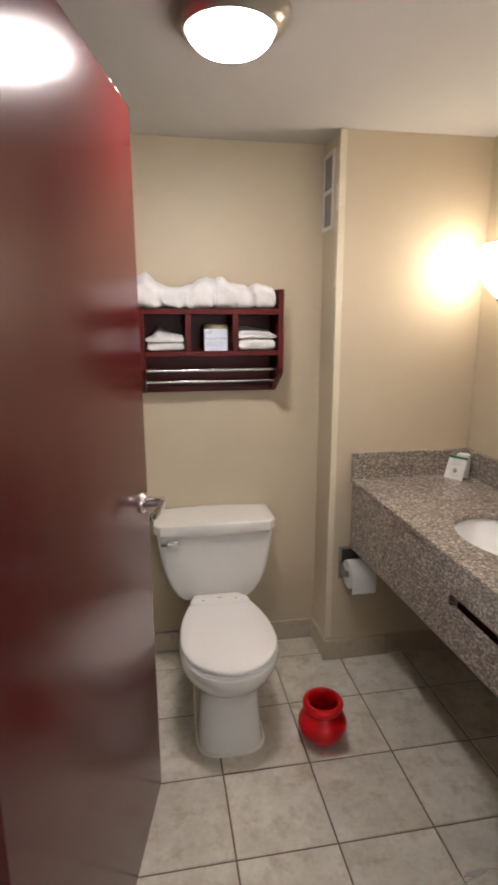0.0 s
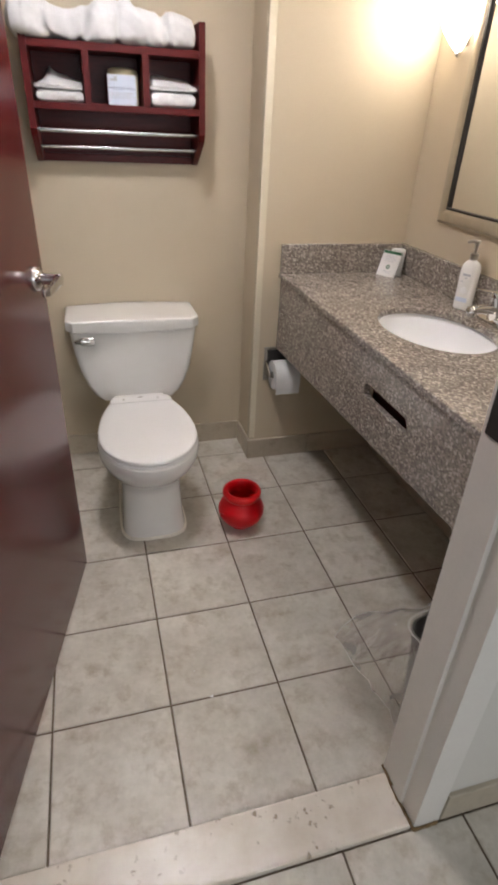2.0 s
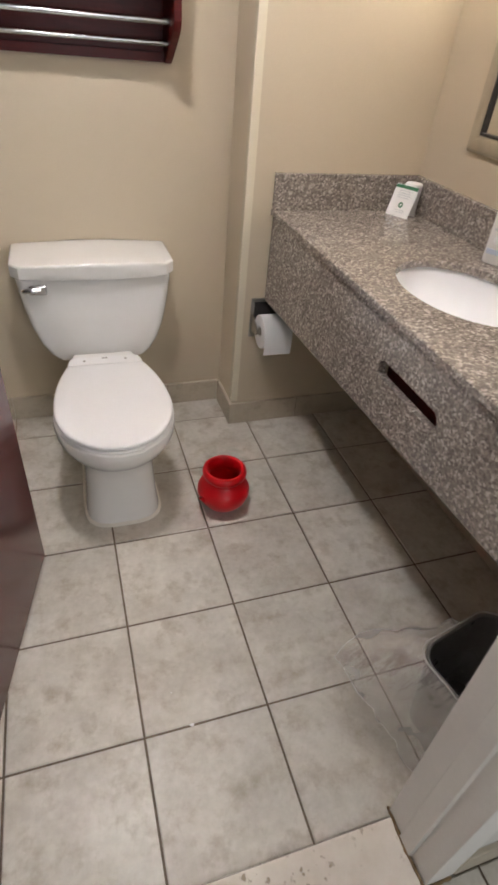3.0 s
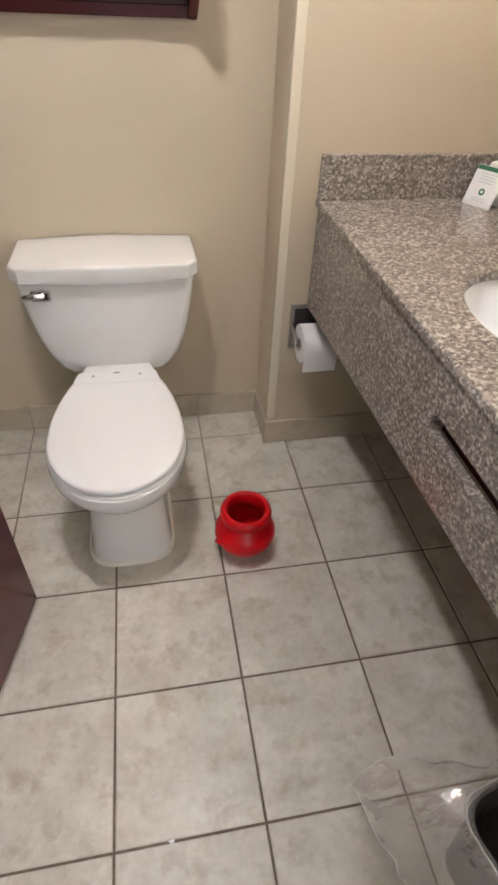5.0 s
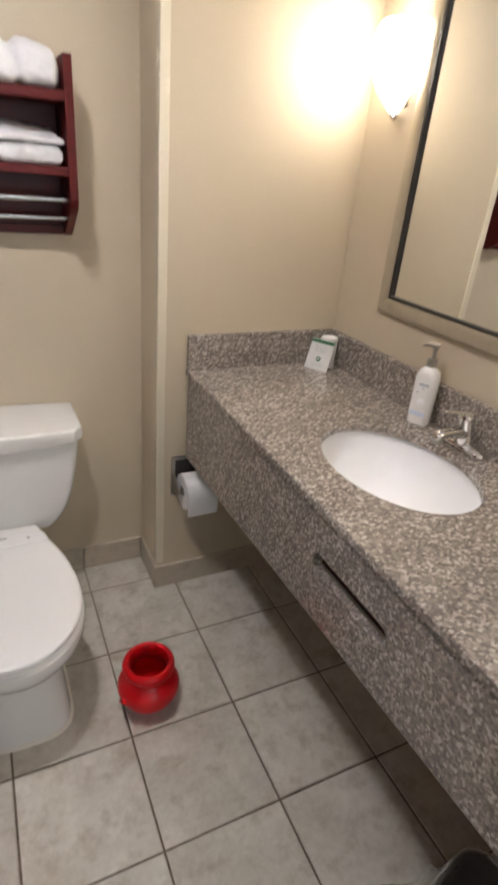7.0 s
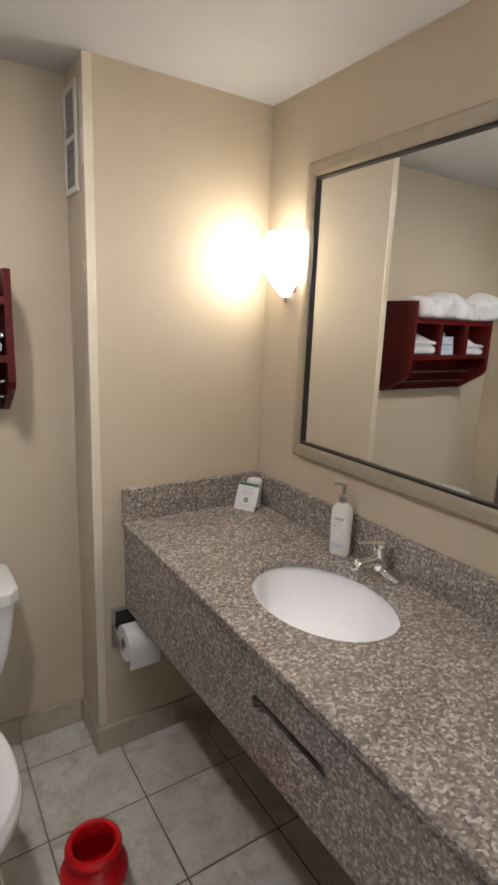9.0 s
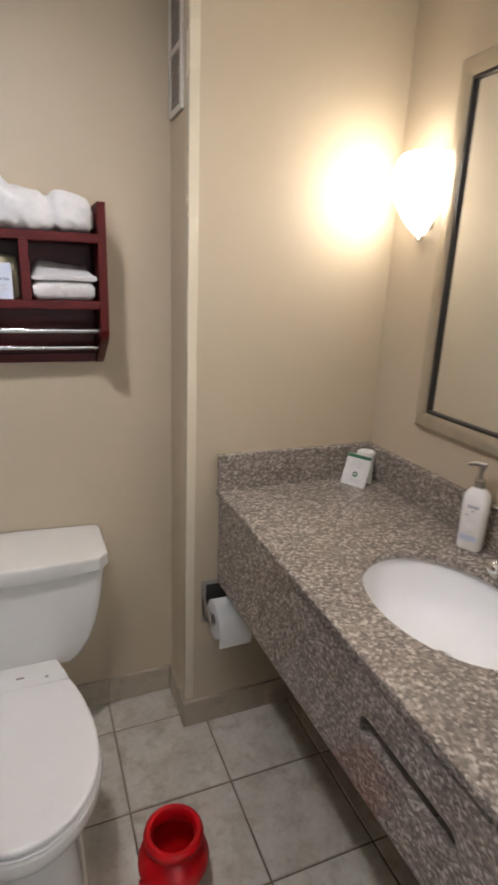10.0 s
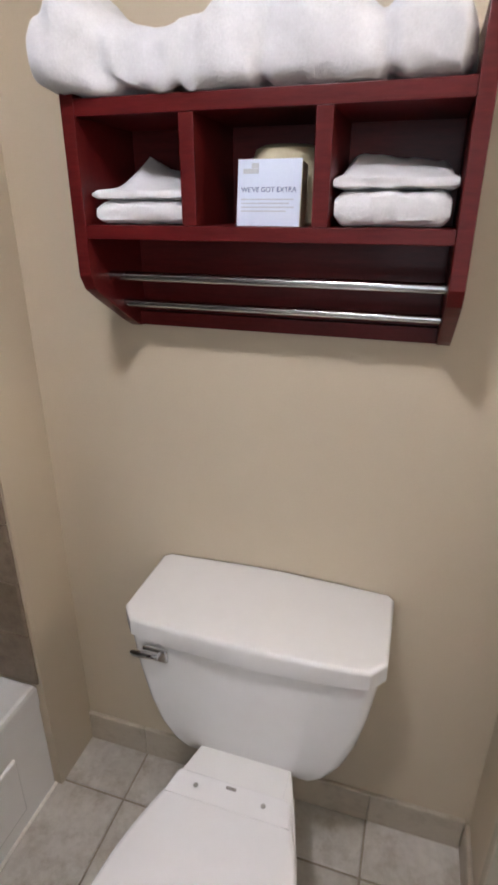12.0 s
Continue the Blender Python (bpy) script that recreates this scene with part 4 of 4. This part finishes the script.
def make_top_towel():
    """Bath towels bundled loosely along the top of the shelf."""
    crest = ((-0.575, 0.09), (-0.55, 0.122), (-0.51, 0.14), (-0.475, 0.112), (-0.43, 0.096), (-0.37, 0.088), (-0.33, 0.108), (-0.28, 0.13), (-0.255, 0.122), (-0.235, 0.142), (-0.21, 0.14), (-0.19, 0.112), (-0.14, 0.102), (-0.1, 0.094), (-0.07, 0.106), (-0.03, 0.094), (0.0, 0.075), (0.004, 0.03))
    xs, hs = [c[0] for c in crest], [c[1] for c in crest]
    rings = []
    n, m = 120, 40
    for i in range(n + 1):
        u = i / n
        x = -0.578 + 0.583 * u
        h = 0.93 * float(np.interp(x, xs, hs))
        round_ends = min(1.0, (min(u, 1 - u) / 0.035) ** 0.5) if 0 < u < 1 else 0.05
        sag = 0.014 * math.exp(-((x + 0.39) / 0.05) ** 2) + (0.004 if x > -0.545 else -0.0)
        ring = []
        for k in range(m):
            a = 6.28318 * k / m
            c, s = math.cos(a), math.sin(a)
            yy = 0.657 - 0.082 * round_ends * math.copysign(abs(c) ** (0.8 if s > 0 else 0.4), c)
            zz = 1.581 + h * 0.5 + h * 0.5 * round_ends * math.copysign(abs(s) ** (0.8 if s > 0 else 0.6), s)
            p = Vector((x, yy, zz))
            crease = -0.011 * sum(math.exp(-((x - q - lean * (zz - 1.62)) / wide) ** 2) for q, lean, wide in ((-0.485, -1.1, 0.016), (-0.352, 0.35, 0.013), (-0.248, 0.1, 0.01), (-0.1, -0.2, 0.012)))
            out = folds((x * 0.9 + 0.5 * zz, yy * 0.7, zz * 0.8), 0.011, 12) + folds((x, yy, zz), 0.0016, 45) + crease
            p += Vector((0, -c * out, s * out))
            if c > 0:
                p.y -= 0.034 * c * max(0.0, min(1.0, (-0.47 - x) / 0.05))
            if s < 0:
                p.z -= sag * max(0.0, min(1.0, (0.605 - p.y) / 0.03))
            floor_z = 1.581 if p.y > SY - 0.002 else 1.56
            p.z = max(p.z, floor_z + 0.0005)
            p.y = min(p.y, NORTH - 0.003)
            p.x = min(p.x, SX1 - 0.022)
            ring.append(p)
        rings.append(ring)
    t = part("bath_towel", loft(rings), TOWEL)
    return tagged(t, "white bath towel bundled along the top of the shelf", "towel", "towels on the shelf")


make_top_towel()


def towel_slab(name, x0, x1, z0, h, seed, label, peak=((0, 0), (1, 0))):
    """A folded towel: a soft slab with a rounded front fold."""
    rings = []
    n, m = 26, 22
    for i in range(n + 1):
        u = i / n
        x = x0 + (x1 - x0) * u
        e = min(1.0, 0.55 + 0.45 * (min(u, 1 - u) / 0.08) ** 0.5)
        ring = []
        for k in range(m):
            a = 6.28318 * k / m
            c, s = math.cos(a), math.sin(a)
            y = 0.672 - 0.07 * math.copysign(abs(c) ** 0.4, c)
            lift = float(np.interp(u, [q[0] for q in peak], [q[1] for q in peak])) if s > 0 else 0
            z = z0 + h / 2 + (h / 2) * e * math.copysign(abs(s) ** 0.42, s) + lift * min(1.0, max(0.0, (y - 0.632) / 0.03))
            w = folds((x + seed, y, z), 0.0045, 30)
            y -= c * w
            z = max(z + s * w, z0 + 0.0004)
            ring.append((x, min(y, NORTH - 0.014), z))
        rings.append(ring)
    return tagged(part(name, loft(rings), TOWEL), label, "towel", "towels on the shelf")


towel_slab("folded_towel", -0.513, -0.37, 1.4172, 0.034, 1.0, "folded white hand towel on the shelf board")
towel_slab("folded_towel", -0.519, -0.371, 1.4512, 0.015, 2.0, "rumpled white washcloth on a folded towel", ((0, 0.0), (0.18, 0.012), (0.34, 0.048), (0.5, 0.034), (0.75, 0.022), (1, 0.016)))
towel_slab("folded_towel", -0.152, -0.004, 1.4172, 0.046, 3.0, "thick folded white hand towel on the shelf board")
towel_slab("folded_towel", -0.155, 0.002, 1.4632, 0.017, 4.0, "rumpled white washcloth on a folded towel", ((0, 0.0), (0.06, 0.026), (0.14, 0.034), (0.5, 0.027), (0.9, 0.02), (1, 0.0)))


def make_extra_roll():
    r = thing("spare_toilet_roll", "spare toilet roll in beige paper in the middle cubby", "toilet paper", at=(-0.236, 0.685, 1.4172))
    part("roll", lathe([(0.0, 0.0005), (0.045, 0.0005), (0.05, 0.004), (0.0505, 0.092), (0.047, 0.101), (0.036, 0.106), (0.0, 0.104)], n=36), WRAP, r)
    c = thing("notice_card", "pale card with blue lettering leaning on the spare roll", "notice card")
    w, h = 0.0455, 0.085
    part("card", box((-w, -0.0006, 0), (w, 0.0006, h)), CARD_BLUE, c, smooth=False)
    part("side_fold", box((w - 0.0006, 0.0008, 0), (w + 0.0006, 0.03, h - 0.003)), WRAP, c, "grey side of the card", False)
    for z, x0, x1 in ((0.0335, -w + 0.006, 0.036), (0.0285, -w + 0.006, 0.03), (0.0235, -w + 0.006, 0.037), (0.0185, -w + 0.006, 0.026)):
        part("text_bar", box((x0, -0.0011, z), (x1, -0.0005, z + 0.0016)), INK_GREY, c, smooth=False)
    part("emblem_low", box((-w + 0.008, -0.0012, 0.067), (-w + 0.03, -0.0005, 0.073)), INK_GREY, c, smooth=False)
    part("emblem_high", box((-w + 0.02, -0.0012, 0.0735), (-w + 0.03, -0.0005, 0.08)), INK_GREY, c, smooth=False)
    cu = bpy.data.curves.new("lettering", "FONT")
    cu.body, cu.size, cu.align_x = "WE'VE GOT EXTRA", 0.0092, "CENTER"
    cu.extrude = 0.0003
    tmp = new("lettering_source", cu)
    bpy.context.view_layer.update()
    me = bpy.data.meshes.new_from_object(tmp.evaluated_get(bpy.context.evaluated_depsgraph_get()))
    bpy.data.objects.remove(tmp)
    me.materials.clear()
    me.materials.append(INK_BLUE)
    lt = new("lettering", me)
    lt.parent = c
    lt.matrix_local = pose(0, -0.0016, 0.0435, 90)
    tagged(lt, "blue printed words")
    c.matrix_world = pose(-0.245, 0.606, 1.4176, -6, 0, -2)
    return r


make_extra_roll()


# ---- things on the floor ----
def make_pot():
    p = thing("red_pot", "glossy red plastic pot with a small spout", "pot", at=(0.074, 0.094, 0))
    prof = [(0.0, 0.002), (0.038, 0.002), (0.042, 0.004), (0.044, 0.013), (0.05, 0.017), (0.066, 0.029), (0.081, 0.05), (0.0892, 0.073), (0.089, 0.09), (0.081, 0.109), (0.069, 0.121), (0.062, 0.129), (0.0605, 0.134), (0.0622, 0.1385), (0.0675, 0.1425), (0.0725, 0.15), (0.0745, 0.16), (0.0725, 0.169), (0.066, 0.1745), (0.058, 0.173),
            (0.054, 0.166), (0.0525, 0.138), (0.07, 0.11), (0.083, 0.086), (0.082, 0.068), (0.068, 0.038), (0.04, 0.013), (0.0, 0.011)]
    part("body", lathe(prof, n=56), RED, p)
    a = radians(205)
    d = Vector((math.cos(a), math.sin(a), 0))
    pts = [d * r + Vector((0, 0, z)) for r, z in ((0.07, 0.07), (0.085, 0.079), (0.093, 0.086), (0.1, 0.094))]
    part("spout", tube(pts, [0.018, 0.012, 0.0075, 0.0065], 16), RED, p)
    # The spout is solid; a black disc paints the shade of its mouth.
    part("spout_shade_disc", tube([pts[-1] - d * 0.002, pts[-1] + d * 0.0006 + Vector((0, 0, 0.0006))], 0.0035, 12), BLACK, p, "black disc painted as the shaded inside of the spout")
    return p


make_pot()


BIN = pose(0.443, -0.782, 0, 0, 0, 14)


def bin_ring(k, z, hw=0.122, hd=0.1, corner=0.05):
    return rounded(hw * k, -hd * k, hd * k, corner * k, z, 0.0, 8)


def make_bin():
    b = thing("waste_bin", "dark grey plastic waste bin under the vanity", "waste bin")
    part("shell", loft([bin_ring(0.78, 0.001), bin_ring(0.8, 0.004), bin_ring(0.97, 0.248)], closed_end=False), BIN_PLASTIC, b)
    part("rim", loft([bin_ring(0.97, 0.246), bin_ring(1.01, 0.25), bin_ring(1.02, 0.262), bin_ring(1.0, 0.268), bin_ring(0.96, 0.266), bin_ring(0.945, 0.255), bin_ring(0.945, 0.246)], loop=True), BIN_PLASTIC, b)
    part("inside", loft([bin_ring(0.945, 0.25), bin_ring(0.77, 0.012)], closed_start=False), BIN_PLASTIC, b)
    b.matrix_world = BIN
    # clear liner: up from inside, over the rim, hanging out as a wide loose skirt
    l = thing("bin_liner", "clear plastic liner flaring out of the waste bin", "bin liner")
    base = bin_ring(1.0, 0.0)
    loop_pts = []
    for a, c in zip(base, base[1:] + base[:1]):
        n = max(1, int((Vector(c) - Vector(a)).length / 0.008))
        loop_pts += [Vector(a).lerp(Vector(c), q / n) for q in range(n)]
    bm, m, rows = bmesh.new(), 32, []
    for j in range(m + 1):
        v = j / m
        row = []
        for i, q in enumerate(loop_pts):
            a = math.atan2(q.y, q.x)
            # the skirt stands out in one loose corner over the open floor and hangs to the floor beside it
            deg = math.degrees(a) % 360
            reach = float(np.interp(deg, (0, 60, 98, 124, 136, 156, 188, 240, 300, 360), (0.014, 0.014, 0.03, 0.115, 0.195, 0.1, 0.066, 0.02, 0.014, 0.014)))
            fall = float(np.interp(deg, (0, 60, 98, 124, 136, 156, 188, 240, 300, 360), (0.04, 0.04, 0.03, 0.07, 0.112, 0.17, 0.262, 0.08, 0.04, 0.04)))
            if v < 0.16:
                k, r_out, z = v / 0.16, 0.76 + 0.26 * (v / 0.16), 0.05 + 0.222 * (v / 0.16)
                p = Vector((q.x * r_out, q.y * r_out, z))
            else:
                k = (v - 0.16) / 0.84
                d = Vector((q.x, q.y * 1.15, 0)).normalized()
                p = Vector((q.x * 1.03, q.y * 1.03, 0.272)) + d * reach * k - Vector((0, 0, fall * k ** 1.3))
            cr = folds((p.x * 12, p.y * 12, v * 0.8), 0.012, 1.6) * (0.15 + k * (v >= 0.16))
            # long pleats running from the rim to the hem
            pl = abs(noise.noise(Vector((a * 3.1, 4.0, v * 0.5)))) + 0.5 * abs(noise.noise(Vector((a * 7.3, 9.0, v * 0.7))))
            cr += (0.02 * (pl - 0.3)) * (0.15 + k * (v >= 0.16))
            row.append(bm.verts.new((p.x + cr * 0.6, p.y + cr * 0.5, max(p.z + cr, 0.004))))
        rows.append(row)
    n = len(loop_pts)
    for r0, r1 in zip(rows, rows[1:]):
        for i in range(n):
            bm.faces.new((r0[i], r0[(i + 1) % n], r1[(i + 1) % n], r1[i]))
    hem = [v.co.copy() for v in rows[-1]]
    fold = [v.co.copy() + Vector((0, 0, 0.0012)) for v in rows[6]]
    part("film", bm, FILM, l)
    part("hem", tube(hem + hem[:1], [0.0007 + 0.002 * abs(noise.noise(q * 18)) for q in hem] + [0.0007], 6), FILM_EDGE, l, "bright folded hem of the liner")
    part("rim_fold", tube(fold + fold[:1], 0.0022, 8), FILM_EDGE, l, "bright liner fold over the bin rim")
    l.matrix_world = BIN
    return b


make_bin()


def fleck(name, x, y, r, z, label):
    rings = [[(x + k * r * (1 + 0.35 * math.sin(2.1 * i + r * 900)) * math.cos(6.28318 * i / 9), y + 0.6 * k * r * math.sin(6.28318 * i / 9), z + h) for i in range(9)] for k, h in ((1.0, 0.0002), (0.95, 0.0012), (0.5, 0.0022))]
    return tagged(part(name, loft(rings), PAPER), label, "paper scrap")


# Two small white specks lying on the floor.
fleck("floor_speck", -0.195, -0.62, 0.006, 0.0, "tiny white speck on the floor joint")
fleck("floor_speck", -0.229, -0.529, 0.0022, 0.0, "tiny white speck on a floor tile")


# ---- bathtub ----
def make_tub():
    t = thing("bathtub", "white bathtub with a panelled apron in the alcove", "bathtub")
    x0, x1, y0, y1, h = TUB_W + 0.002, TUB_X, SOUTH + 0.002, TUB_N - 0.002, 0.365
    def r(inset, z, c):
        pts = rounded((x1 - x0) / 2 - inset, y0 + inset, y1 - inset, c, z, (x0 + x1) / 2, 5)
        return pts
    part("basin", loft([r(0.0, 0.3, 0.003), r(0.0, h - 0.012, 0.004), r(0.004, h - 0.003, 0.006), r(0.012, h, 0.01), r(0.06, h, 0.06), r(0.075, h - 0.01, 0.08), r(0.1, h - 0.1, 0.1), r(0.14, 0.08, 0.12), r(0.18, 0.06, 0.12)], closed_start=False), PORCELAIN, t)
    part("apron", box((x1 - 0.03, y0, 0.001), (x1 - 0.004, y1, 0.302), 0.004), PORCELAIN, t, "white apron")
    part("apron_panel", box((x1 - 0.012, y0 + 0.12, 0.06), (x1 + 0.004, y1 - 0.11, 0.24), 0.007, 3), PORCELAIN, t, "raised apron panel")
    part("caulk", box((x1 - 0.006, y0, 0.0005), (x1 + 0.004, y1, 0.007), 0.002), CAULK, t, "white caulk line")
    return t


make_tub()

# ---- pieces: base tiles, floor tiles, surround tiles ----
rng = random.Random(4)
tile_cache = {}


def tile_mesh(sx, sy, th, material, name):
    key = (round(sx, 4), round(sy, 4), th, material.name)
    if key not in tile_cache:
        b = 0.0022
        own = bmesh.new()
        rows = []
        for inset, z in ((0, -th), (0, -b), (b, 0)):
            rows.append([(inset, inset, z), (sx - inset, inset, z), (sx - inset, sy - inset, z), (inset, sy - inset, z)])
        own = loft(rows)
        tile_cache[key] = finish(own, name, material)
    return tile_cache[key]


def lay(parent, name, material, m, sx, sy, th=0.008):
    ob = new(name, tile_mesh(sx, sy, th, material, name))
    ob.parent = parent
    ob.matrix_local = m
    return ob


def pave(parent, x0, x1, y0, y1, ox, oy):
    i0, i1 = math.floor((x0 - ox) / TILE_SIZE), math.ceil((x1 - ox) / TILE_SIZE)
    j0, j1 = math.floor((y0 - oy) / TILE_SIZE), math.ceil((y1 - oy) / TILE_SIZE)
    for i in range(i0, i1):
        for j in range(j0, j1):
            xa, xb = max(ox + i * TILE_SIZE, x0), min(ox + (i + 1) * TILE_SIZE, x1)
            ya, yb = max(oy + j * TILE_SIZE, y0), min(oy + (j + 1) * TILE_SIZE, y1)
            if xb - xa > 0.02 and yb - ya > 0.02:
                g = JOINT / 2
                lay(parent, "tile", TILE, pose(xa + g, ya + g, rng.uniform(-0.0004, 0.0004)), xb - xa - 2 * g, yb - ya - 2 * g)


pave(bpy.data.objects["floor"], TUB_X - 0.02, EAST, SOUTH - 0.008, NORTH, 0.0, 0.0)
pave(bpy.data.objects["floor_hall"], HALL_W, HALL_E, HALL_S, HALL_Y - 0.008, 0.01, HALL_Y - 0.01)


def skirting(wall, start, along, length, normal_deg, first):
    """A row of base tiles, 0.10 m high, standing against a wall."""
    at, k = 0.0, 0
    while at < length - 0.005:
        step = min(first if k == 0 else TILE_SIZE, length - at)
        m = pose(start[0] + along[0] * at, start[1] + along[1] * at, 0.001, 0, 0, normal_deg) @ pose(0, -0.011, 0, 90)
        lay(bpy.data.objects[wall], "base_tile", BASE_TILE, m, step - 0.0008, 0.1, 0.0105)
        at += step
        k += 1


skirting("wall_north", (WEST + 0.001, NORTH), (1, 0), NICHE_X - 0.012 - WEST, 0, 0.18)
skirting("wall_niche", (NICHE_X - 0.011, NICHE_Y), (1, 0), EAST - NICHE_X, 0, 0.3)
skirting("wall_niche", (NICHE_X, NORTH - 0.012), (0, -1), NORTH - NICHE_Y - 0.012, -90, 0.3)
skirting("wall_east", (EAST, NICHE_Y - 0.012), (0, -1), NICHE_Y - SOUTH - 0.02, -90, 0.2)
skirting("wall_south", (JAMB_R + 0.075, HALL_Y), (1, 0), HALL_E - JAMB_R - 0.08, 0, 0.2)

for i in range(5):
    for j in range(12):
        x, z = WEST - 0.004 - 0.152 * (i + 1), 0.37 + 0.152 * j
        lay(bpy.data.objects["wall_pier"], "surround_tile", SURROUND, pose(x, TUB_N - 0.009, z, 90), 0.149, 0.149, 0.008)
for i in range(10):
    for j in range(12):
        y, z = TUB_N - 0.012 - 0.152 * i, 0.37 + 0.152 * j
        lay(bpy.data.objects["wall_west"], "surround_tile", SURROUND, pose(TUB_W + 0.009, y, z, 90, 0, 90) @ pose(-0.149, 0, 0), 0.149, 0.149, 0.008)
